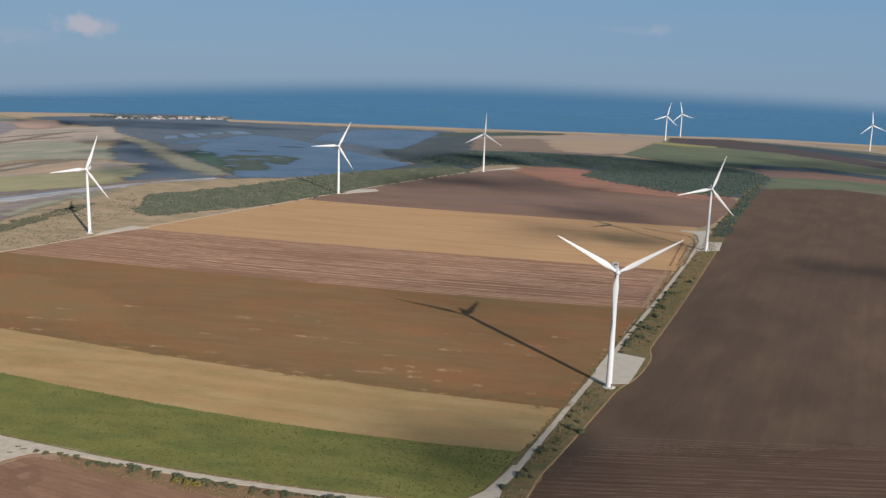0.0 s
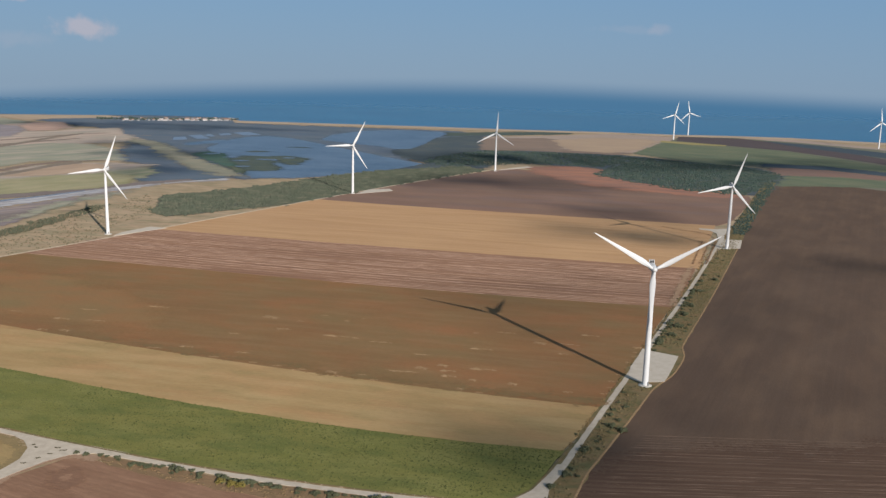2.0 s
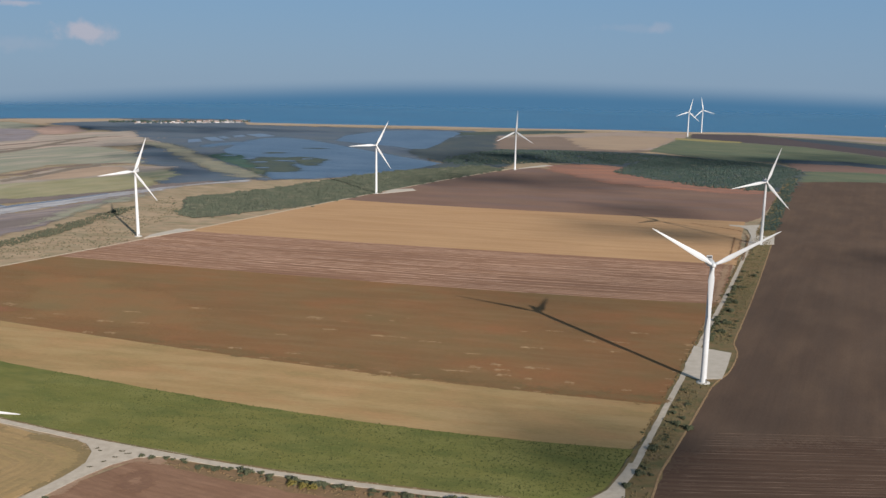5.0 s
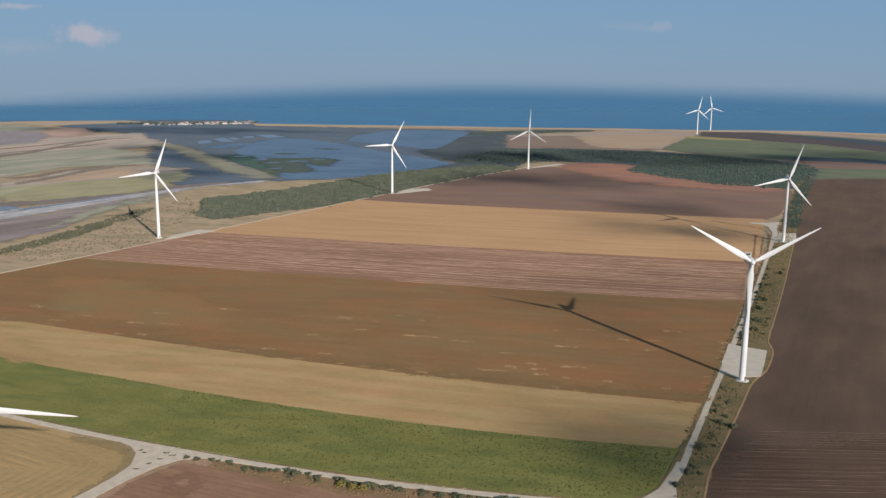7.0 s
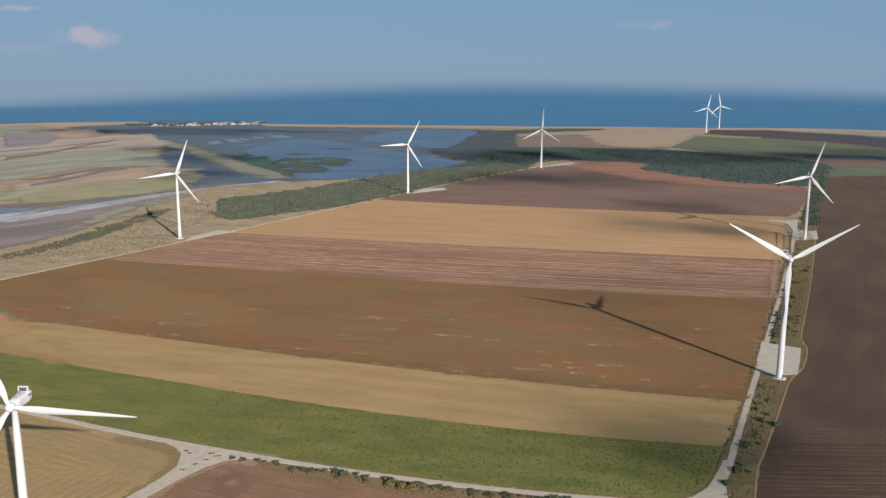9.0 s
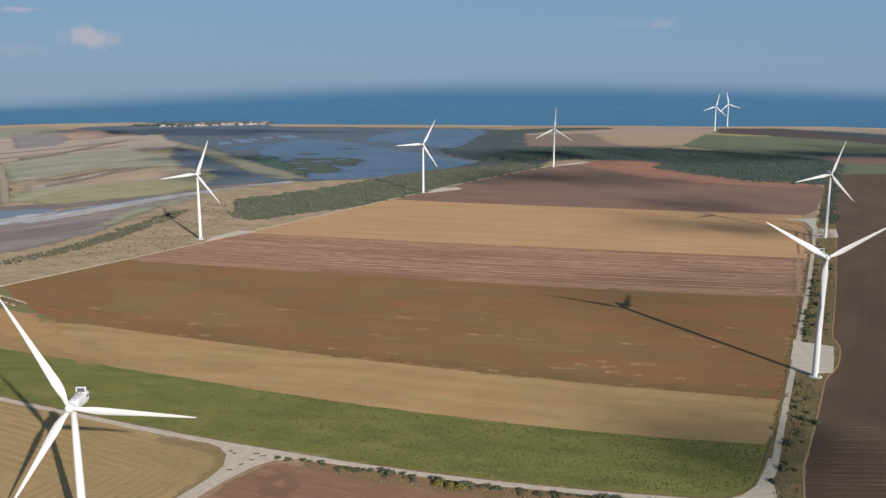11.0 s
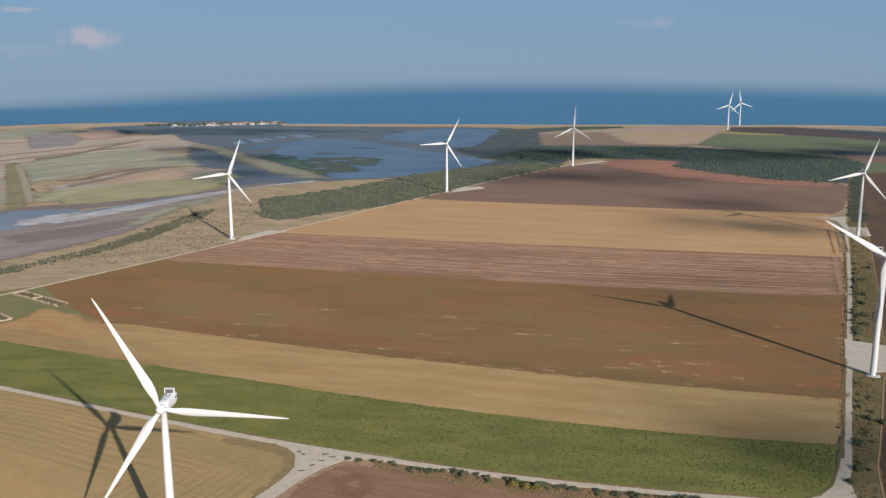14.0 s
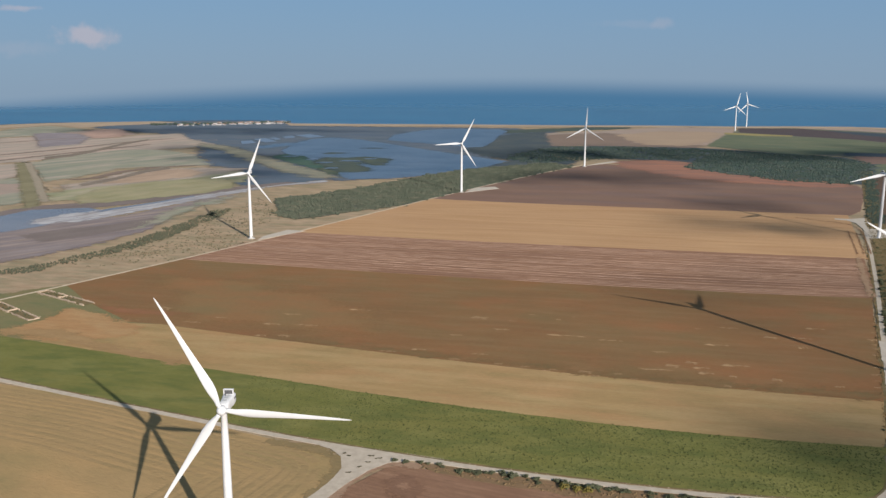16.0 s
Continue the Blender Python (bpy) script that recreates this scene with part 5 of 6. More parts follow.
def cloud(gx, gy, rx, ry, seed, material=M_CLOUD):
    """A flat cumulus in the sun's path over the ground at (gx, gy)."""
    rnd = random.Random(seed)
    bm = bmesh.new()
    puffs = [(0, 0, 0.62), (0.5, 0.25, 0.42), (-0.5, -0.2, 0.45), (0.2, -0.6, 0.34), (-0.25, 0.6, 0.36), (0.85, -0.15, 0.28), (-0.88, 0.2, 0.26)]
    for px, py, k in puffs:
        m = Matrix.Translation((px * rx + rnd.uniform(-0.15, 0.15) * rx, py * ry + rnd.uniform(-0.2, 0.2) * ry, rnd.uniform(-8, 8))) @ Matrix.Rotation(rnd.uniform(-0.3, 0.3), 4, "Z") @ Matrix.Diagonal((rx * k, ry * k * 1.2, 26 * k, 1))
        bmesh.ops.create_icosphere(bm, subdivisions=3, radius=1.0, matrix=m)
    for v in bm.verts:
        q = noise.noise(v.co * 0.016 + Vector((seed, 0, 0)))
        v.co += Vector((v.co.x, v.co.y, 0)) * 0.8 * q
        v.co.z *= 1 + 0.5 * q
    for f in bm.faces:
        f.smooth = True
    ob = part("cloud", bm, material)
    far = SUN_WAY * (CLOUD_HEIGHT / SUN_WAY.z)
    ob.location = Vector((gx, gy, 0)) + far
    return tagged(ob, "thin white fair-weather cumulus cloud drifting high overhead", "cloud", "drifting clouds", "structure")


for i, c in enumerate(((66.4, 1698, 194, 68), (-16.5, 2155, 157, 145), (-898, 2291, 122, 62), (50, 1774, 127, 69), (-720, 2067, 136, 115),
                        (-645, 1759, 75, 124), (963, 2240, 328, 141))):
    cloud(*c, i + 1)
for i, c in enumerate(((122, 873, 176, 135), (127, 638, 121, 93), (238, 1275, 182, 120), (200, 1200, 120, 48), (235, 1215, 70, 34))):
    cloud(*c, i + 41, M_VEIL)
cloud(-1006, 2875, 419, 155, 9, M_THIN)
cloud(361, 2168, 383, 167, 2, M_THIN)
cloud(500, 1040, 150, 40, 12, M_THIN)
cloud(14, 538, 111, 58, 44, M_WISP)
cloud(0, 478, 100, 46, 47, M_WISP)
cloud(20, 520, 80, 60, 48, M_WISP)
cloud(250, 1440, 130, 44, 4, M_THIN)

# ================= foliage =================
OCTA = np.array([(1, 0, 0), (0, 1, 0), (-1, 0, 0), (0, -1, 0), (0, 0, 1), (0, 0, -1)], float)
OCTA_F = np.array([(0, 1, 4), (1, 2, 4), (2, 3, 4), (3, 0, 4), (1, 0, 5), (2, 1, 5), (3, 2, 5), (0, 3, 5)])


def clumps_mesh(name, centres, sizes, material, rng, squash=0.8):
    """Many small ragged leaf clumps joined into one mesh."""
    n = len(centres)
    v = OCTA[None] * (0.55 + 0.9 * rng.random((n, 6, 1))) * sizes[:, None, None]
    v[:, :, 2] *= squash
    a = rng.random(n) * 6.283
    c, s_ = np.cos(a)[:, None], np.sin(a)[:, None]
    x, y = v[:, :, 0] * c - v[:, :, 1] * s_, v[:, :, 0] * s_ + v[:, :, 1] * c
    v = np.stack([x, y, v[:, :, 2]], 2) + centres[:, None, :]
    f = (OCTA_F[None] + 6 * np.arange(n)[:, None, None]).reshape(-1, 3)
    me = bpy.data.meshes.new(name)
    me.from_pydata(v.reshape(-1, 3).tolist(), [], f.tolist())
    me.polygons.foreach_set("use_smooth", [True] * len(f))
    me.materials.append(material)
    return me


def bush_meshes(seed, r, h):
    rng = np.random.default_rng(seed)
    n = int(70 + 25 * r)
    d = rng.normal(size=(n, 3))
    d /= np.linalg.norm(d, axis=1)[:, None]
    rad = 0.45 + 0.55 * rng.random(n) ** 0.5
    lobes = 1 + 0.35 * np.sin(3 * np.arctan2(d[:, 1], d[:, 0]) + seed)
    c = d * rad[:, None] * np.array([r, r, h * 0.48]) * lobes[:, None]
    c[:, 2] = np.maximum(c[:, 2] + h * 0.5, 0.15)
    crown = clumps_mesh("crown", c, 0.22 * r * (0.6 + 0.8 * rng.random(n)), M_BUSH, rng)
    bm = bmesh.new()
    for i in range(4):
        a = 1.57 * i + seed
        bmesh.ops.create_cone(bm, cap_ends=False, segments=5, radius1=0.10, radius2=0.04, depth=h * 0.6,
                              matrix=Matrix.Translation((0.25 * r * math.cos(a), 0.25 * r * math.sin(a), h * 0.28)) @ Matrix.Rotation(0.3 * math.cos(a + 1), 4, "X") @ Matrix.Rotation(0.3 * math.sin(a + 1), 4, "Y"))
    return crown, mesh_of(bm, "stems", M_TWIG)


BUSHES = [bush_meshes(i + 3, r, h) for i, (r, h) in enumerate(((1.5, 2.2), (2.1, 2.8), (1.2, 1.6), (2.5, 3.4), (1.8, 2.0)))]
YELLOW_CROWN = BUSHES[1][0].copy()
YELLOW_CROWN.materials.clear()
YELLOW_CROWN.materials.append(M_BUSHY)


def bush(x, y, kind, k, turn, label, group, crown=None, z=0.1):
    base = new("bush")
    base.matrix_basis = Matrix.Translation((x, y, z)) @ Matrix.Rotation(turn, 4, "Z") @ Matrix.Diagonal((k * 1.15, k * 1.15, k * 0.82, 1))
    shared("crown", crown or BUSHES[kind][0], base)
    shared("stems", BUSHES[kind][1], base)
    return tagged(base, label, "bush", group)


def verge_bushes():
    rnd = random.Random(5)
    # along the lane, between it and the dark field
    for i in range(60):
        y = rnd.choice((rnd.uniform(463, 611), rnd.uniform(715, 1126), rnd.uniform(715, 1126), rnd.uniform(1267, 1625)))
        lo, hi = max(lane_x(y) + 4.5, verge_x(y) - 24), verge_x(y) - 2.5
        if hi < lo:
            continue
        x = lo + (hi - lo) * rnd.random() ** 1.2
        bush(x, y, rnd.randrange(5), rnd.uniform(0.4, 0.95), rnd.uniform(0, 6.28),
             "dark green leafy bush on the verge of the gravel lane", "bushes along the lane")
    for i in range(48):
        y = rnd.uniform(705, 960)
        bush(lane_x(y) + rnd.uniform(2.9, 7.0), y, rnd.randrange(5), rnd.uniform(0.5, 0.9), rnd.uniform(0, 6.28),
             "dark green leafy bush on the verge of the gravel lane", "bushes along the lane")
    # a row whose shade falls in stripes across the lane
    for i in range(9):
        y = 726 + 8.5 * i + rnd.uniform(-1.5, 1.5)
        bush(lane_x(y) + 3.2, y, rnd.randrange(5), rnd.uniform(0.8, 1.05), rnd.uniform(0, 6.28), "dark green leafy bush close to the gravel lane", "bushes along the lane")
    # bigger ones close to the lane
    for x, y, k in ((77.4, 545, 1.5), (83.3, 538, 1.6), (54.7, 506, 1.4), (56.8, 509, 1.2), (41.2, 473, 1.5), (31, 458, 1.3), (161.8, 749, 1.8), (172.8, 777, 1.9), (188.2, 816, 1.7), (201.4, 849, 1.8), (224.8, 908, 1.6), (255.5, 962, 1.7)):
        bush(x - 2, y, 3, k * 0.6, x, "large dark green bush beside the gravel lane", "bushes along the lane")
    # below the farm road
    for i in range(84):
        x = rnd.uniform(-212, -18)
        if -160 < x < -153:
            continue
        y = poly_at(ROAD_LOW, x) - 5.2 - rnd.random() ** 2.6 * 5
        bush(x, y, rnd.randrange(5), rnd.uniform(0.45, 0.9), rnd.uniform(0, 6.28), "dark green bush in the weeds below the farm road", "bushes along the farm road")
    for x, y, k in ((-223.8, 478, 1.1), (-219.6, 477, 0.8), (-213.4, 476, 1.1), (-201, 469, 1.1), (-196.9, 469, 0.8), (-191.7, 467, 1.1), (-184.5, 467, 0.9), (-179.4, 467, 1.2), (-174.3, 465, 0.9), (-167.1, 463, 1.1), (-160.9, 461, 0.9), (-150.7, 459, 1.2), (-130.3, 453, 1.3), (-125.2, 451, 1.1), (-118.1, 449, 1.2)):
        bush(x, y - max(0.0, 0.05 * (x + 175)), 4, 0.72 * k, x, "dark green bush in the weeds below the farm road", "bushes along the farm road")
    for x, dy in ((-148, 10), (-141.5, 11.2), (-136, 11.0)):
        bush(x, poly_at(ROAD_LOW, x) - dy, 1, 1.0, x, "yellowing bush in the weeds below the farm road", "bushes along the farm road", YELLOW_CROWN)
    for x, y, k in ((-273.2, 422, 1.2), (-269.2, 427, 0.9), (-238.3, 480, 0.9), (-232, 478, 1.0)):
        bush(x, y, 0, k, x, "small dark bush at the road junction", "bushes along the farm road")
    # field side of the lane: low weeds
    for i in range(22):
        y = rnd.uniform(520, 1064)
        bush(lane_x(y) - rnd.uniform(3.6, 6.5), y, 2, rnd.uniform(0.35, 0.7), rnd.uniform(0, 6), "low dusty weed bush between lane and field", "weeds along the lane")


verge_bushes()


def inside(p, poly):
    x, y = p
    r = False
    for (x0, y0), (x1, y1) in zip(poly, poly[1:] + poly[:1]):
        if (y0 > y) != (y1 > y) and x < (x1 - x0) * (y - y0) / (y1 - y0) + x0:
            r = not r
    return r


def thicket(name, poly, spacing, r, h, material, label, seed, per=6, keep=0.9, category="scrub", ragged=1.0):
    """A wood of low bushes over a stretch of ground, too dense to count."""
    rng = np.random.default_rng(seed)
    xs, ys = [p[0] for p in poly], [p[1] for p in poly]
    cs, sz = [], []
    y = min(ys)
    while y < max(ys):
        x = min(xs)
        while x < max(xs):
            px, py = x + rng.uniform(-0.6, 0.6) * spacing, y + rng.uniform(-0.6, 0.6) * spacing
            dens = noise.noise((px * 0.02, py * 0.02, seed))
            wx, wy = 9 * noise.noise((px * 0.06, py * 0.06, seed)), 9 * noise.noise((px * 0.06, py * 0.06, seed + 4.0))
            if inside((px + ragged * wx, py + ragged * wy), poly) and rng.random() < keep + 0.5 * dens:
                k = rng.uniform(0.6, 1.35)
                for _ in range(per):
                    d = rng.normal(size=3) * np.array([r * 0.5, r * 0.5, h * 0.22]) * k
                    cs.append((px + d[0], py + d[1], max(0.2, h * 0.5 * k + d[2])))
                    sz.append(r * rng.uniform(0.35, 0.7) * k)
            x += spacing
        y += spacing
    me = clumps_mesh(name, np.array(cs), np.array(sz), material, rng, 0.85)
    return tagged(new(name, me), label, category, kind="stuff")


soft_sheet("wood_floor", [(-493, 1384), (-480, 1336), (-466, 1279), (-437, 1255), (-406, 1278), (-376.2, 1314), (-295.6, 1388), (-258, 1455), (-210.9, 1537), (-147.3, 1647), (-60.6, 1786), (32.5, 1928), (-29.4, 1982), (-124.1, 1913), (-197.3, 1857), (-274.2, 1765), (-315.4, 1694), (-385.5, 1580), (-451, 1493), (-490, 1473), (-505, 1434)], 0.07, soil("shaded_wood_floor", (0.105, 0.112, 0.082), (0.088, 0.096, 0.07), (0.125, 0.125, 0.09), (14, 8), 0.7, 40, 0.5, soft=6), "leafy floor of the scrub wood", "scrub", 8, 6)
thicket("scrub_wood", [(-493, 1384), (-480, 1336), (-466, 1279), (-437, 1255), (-406, 1278), (-376.2, 1314), (-295.6, 1388), (-258, 1455), (-210.9, 1537), (-147.3, 1647), (-60.6, 1786), (32.5, 1928), (-29.4, 1982), (-124.1, 1913), (-197.3, 1857), (-274.2, 1765), (-315.4, 1694), (-385.5, 1580), (-451, 1493), (-490, 1473), (-505, 1434)],
        2.9, 1.62, 1.25, M_WOOD, "dense grey-green scrub wood along the field edge", 11, 4, 0.84, ragged=2.2)
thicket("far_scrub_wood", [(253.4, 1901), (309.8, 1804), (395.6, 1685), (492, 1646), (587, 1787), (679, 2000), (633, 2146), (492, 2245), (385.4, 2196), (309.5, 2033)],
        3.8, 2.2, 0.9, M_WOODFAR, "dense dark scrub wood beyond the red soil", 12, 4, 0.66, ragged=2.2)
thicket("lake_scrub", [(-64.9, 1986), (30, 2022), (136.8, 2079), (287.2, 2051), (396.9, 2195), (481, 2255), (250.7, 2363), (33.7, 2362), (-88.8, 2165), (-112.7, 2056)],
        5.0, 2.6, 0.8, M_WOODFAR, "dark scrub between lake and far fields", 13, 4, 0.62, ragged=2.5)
thicket("hedge_wood", [(-760, 862), (-690, 905), (-653, 922), (-636, 962), (-611, 1005), (-592, 1049), (-574, 1104), (-564, 1173), (-553, 1231), (-546, 1312), (-553, 1345), (-569, 1328), (-578, 1267), (-589, 1210), (-598, 1154), (-606, 1103), (-616, 1063), (-631, 1026), (-647, 987), (-661, 956), (-690, 929), (-770, 884)],
        2.7, 1.35, 1.7, M_HEDGE, "line of green scrub along the foot of the slope", 14, 4, 0.74, "hedge")
thicket("slope_scrub", [(-616, 939), (-528, 986), (-470, 1074), (-481, 1196), (-449, 1262), (-501, 1391), (-539, 1466), (-542, 1269), (-581, 1121), (-653, 980)],
        4.6, 1.3, 0.62, M_SLOPE, "scattered low bushes on the dry slope", 15, 3, 0.30)
thicket("lane_thicket", [(353.6, 1246), (378.4, 1324), (449, 1491), (521, 1671), (600, 1822), (586, 1773), (535, 1648), (426, 1381), (369, 1238)], 3.2, 1.4, 1.2, M_WOODFAR, "dark thicket along the end of the lane", 16, 5, 0.8)
for w0, w1, sd in ((413, 622, 17), (717, 1267, 27)):
    thicket("verge_weeds", [(lane_x(y) + 3, y) for y in frange(w0, w1, 20)] + [(verge_x(y) - 1, y) for y in frange(w0, w1, 20)][::-1], 2.2, 0.95, 0.6, M_WEED, "dry grass tussocks on the lane's verge", sd, 3, 0.6, "grass", ragged=0.0)
thicket("lane_fringe", [(lane_x(y) - 6.5, y) for y in frange(506, 1190, 24)] + [(lane_x(y) - 2.4, y) for y in frange(506, 1190, 24)][::-1], 2.4, 0.8, 0.7, soil("rusty_weeds", (0.20, 0.125, 0.06), (0.15, 0.115, 0.05), (0.26, 0.17, 0.09), (5, 3), 0.9, 12, 0.6), "rusty dry weeds between lane and fields", 28, 3, 0.6, "grass", ragged=0.0)
thicket("road_weeds", [(-224.8, 475), (-179.4, 461), (-128.2, 449), (-67.4, 438), (-17.2, 431), (2.7, 419), (-67.5, 425), (-128.2, 438), (-179.3, 453), (-215.3, 466)], 2.0, 1.1, 0.22, M_RUSTWEED, "rusty dry weeds below the farm road", 18, 3, 0.4, "grass", ragged=0.0)
thicket("crop_plants", along((-0.0242, 0.2075, 6.1901, -8.7881, 441.3094), -347, -22, 20) + [(-2, 442.5), (7, 447.5), (16, 457), (24, 471), (32, 487), (41, 506)] + along(CROP_EDGE, -349.5, 35.7, 20)[::-1], 2.0, 0.9, 0.32, M_CROP, "ragged green crop plants", 19, 2, 0.8, "crop", ragged=0.0)
thicket("dark_crop_plants", along((-0.0242, 0.2075, 6.1901, -8.7881, 441.3094), -273, -22, 20) + [(-2, 442.5), (7, 447.5), (16, 457), (24, 471), (32, 487), (41, 506)] + along(CROP_EDGE, -274.8, 35.7, 20)[::-1], 2.3, 0.55, 0.5, M_CROPDARK, "dark taller weeds among the crop", 29, 2, 0.5, "crop", ragged=0.0)
thicket("town_trees", [(-1286, 3109), (-1155, 3115), (-1029, 3162), (-848, 3228), (-837, 3286), (-950, 3257), (-1120, 3209), (-1301, 3182)], 9.6, 4.48, 4.48, M_WOODFAR, "dark garden trees among the houses", 20, 5, 0.6, "trees")


# ================= fields: straw, ridges, stones =================
def mat_patch(length, width, height, rng):
    """A low mat of straw: many thin overlapping wisps strewn along the rows."""
    bm = bmesh.new()
    for i in range(15):
        cx = (rng.random() + rng.random() - 1) * 0.5 * length
        cy = rng.gauss(0, 0.17) * width
        rx, ry = length * rng.uniform(0.05, 0.17), width * rng.uniform(0.06, 0.17)
        top = bm.verts.new((cx, cy, height * rng.uniform(0.4, 1)))
        rim = [bm.verts.new((cx + rx * rng.uniform(0.6, 1.2) * math.cos(0.785 * j), cy + ry * rng.uniform(0.6, 1.2) * math.sin(0.785 * j), -0.04)) for j in range(8)]
        for a, b in zip(rim, rim[1:] + rim[:1]):
            bm.faces.new((a, b, top))
    return bm


def straw_patches():
    rng = random.Random(21)
    kinds = [mesh_of(mat_patch(11.5, w, 0.16, rng), "straw_patch", M_STRAW) for w in (7.4, 6.2, 6.8, 8.0, 5.8)]
    spots = [(-190.3, 767.5, 20.2), (-170.3, 733.0, 12.2), (-207.7, 716.1, 10.0), (-121.3, 717.3, 28.8), (-121.3, 763.0, 6.3), (-159.1, 757.5, 6.3), (-83.1, 705.1, 19.6), (-51.5, 677.1, 11.3), (-5.2, 695.8, 17.4), (-7.5, 739.0, 5.1), (-35.3, 653.0, 11.8), (-30.5, 641.1, 10.7), (-4.8, 647.0, 18.1), (-12.7, 623.5, 7.8), (-21.8, 604.2, 7.6), (-141.7, 632.1, 5.3), (-116.0, 630.5, 14.1), (-107.8, 622.0, 5.3), (-91.8, 626.4, 6.1), (-81.9, 616.5, 5.2), (-64.6, 637.0, 21.4), (-7.2, 597.7, 5.0), (-51.0, 648.3, 2.7), (-141.8, 777.6, 5.4), (-106.1, 771.4, 3.2)]
    spots += [(x, y, rng.uniform(7, 20)) for x, y in ((-429, 746), (-411, 761), (-351, 773), (-295, 789), (42.6, 717), (69.2, 715), (88, 742), (60, 690), (20, 742), (-470, 790), (-330, 740))]
    for _ in range(14):
        x = rng.uniform(-385, 57)
        spots.append((x, poly_at(STUBBLE_EDGE, x) + 4 + 40 * rng.random() ** 2.2, rng.uniform(5, 16)))
    for _ in range(12):
        y = rng.uniform(593, 762)
        spots.append((lane_x(y) - rng.uniform(5.0, 9.0), y, rng.uniform(3, 7)))
    for x, y, length in spots:
        ob = new("straw_patch", rng.choice(kinds))
        ob.matrix_basis = Matrix.Translation((x, y, 0.26)) @ Matrix.Rotation(radians(-10 + rng.uniform(-3, 3)), 4, "Z") @ Matrix.Diagonal((0.1 * length, rng.uniform(0.6, 1.0) * min(1.0, 0.4 + 0.05 * length), 1, 1))
        tagged(ob, "flat patch of pale straw lying on the brown field", "straw", "straw patches on the brown field")


straw_patches()


def ridges(name, low, high, x0, x1, count, width, height, material, label, seed, gaps=0.25):
    """Broken plough ridges that follow the field's two edges."""
    rng = random.Random(seed)
    verts, faces = [], []
    for j in range(count):
        f = (j + 0.5 + rng.uniform(-0.3, 0.3)) / count
        w = width * rng.uniform(0.6, 1.3)
        x = x0(f)
        while x < x1(f):
            run = rng.uniform(90, 420)
            if rng.random() > gaps:
                n = max(4, int(run / 9))
                base = len(verts)
                for i in range(n + 1):
                    px = min(x + run * i / n, x1(f))
                    py = poly_at(low, px) * (1 - f) + poly_at(high, px) * f + 0.5 * noise.noise((px * 0.05, j * 3.1, seed))
                    h = height * (0.6 + 0.5 * noise.noise((px * 0.2, j * 1.7, seed))) if 0 < i < n else 0.0
                    verts += [(px, py - w / 2, 0.05), (px, py, 0.08 + h), (px, py + w / 2, 0.05)]
                for i in range(n):
                    a = base + 3 * i
                    faces += [(a, a + 3, a + 4, a + 1), (a + 1, a + 4, a + 5, a + 2)]
            x += run
    me = bpy.data.meshes.new(name)
    me.from_pydata(verts, [], faces)
    me.materials.append(material)
    return tagged(new(name, me), label, "furrows", kind="stuff")


ridges("plough_ridges", BROWN_EDGE, PINK_EDGE, lambda f: -515 + 78 * f, lambda f: 181 + 58 * f, 34, 1.5, 0.4,
       plain("pale_turned_soil", (0.435, 0.295, 0.220), (0.31, 0.205, 0.148), 0.12, 0.95, 0.1, 0.2), "pale ridges of turned soil across the ploughed field", 31)
ridges("dark_ridges", BROWN_EDGE, PINK_EDGE, lambda f: -515 + 78 * f, lambda f: 181 + 58 * f, 26, 1.3, 0.25,
       plain("moist_turned_soil", (0.105, 0.058, 0.046), (0.14, 0.078, 0.06), 0.12, 0.95, 0.1, 0.2), "dark moist furrows across the ploughed field", 32, 0.35)
ridges("field_furrows", (0.0, 0.0, 2.0, 396.0), (0.0, 0.0, 0.0, 535.0), lambda f: verge_x(402 + 131 * f) + 3 + 10 * f, lambda f: 440.0, 38, 1.1, 0.2,
       plain("dry_turned_soil", (0.165, 0.115, 0.086), (0.082, 0.054, 0.040), 0.06, 0.95, 0.1, 0.2), "long furrows in the dark field", 33, 0.4)


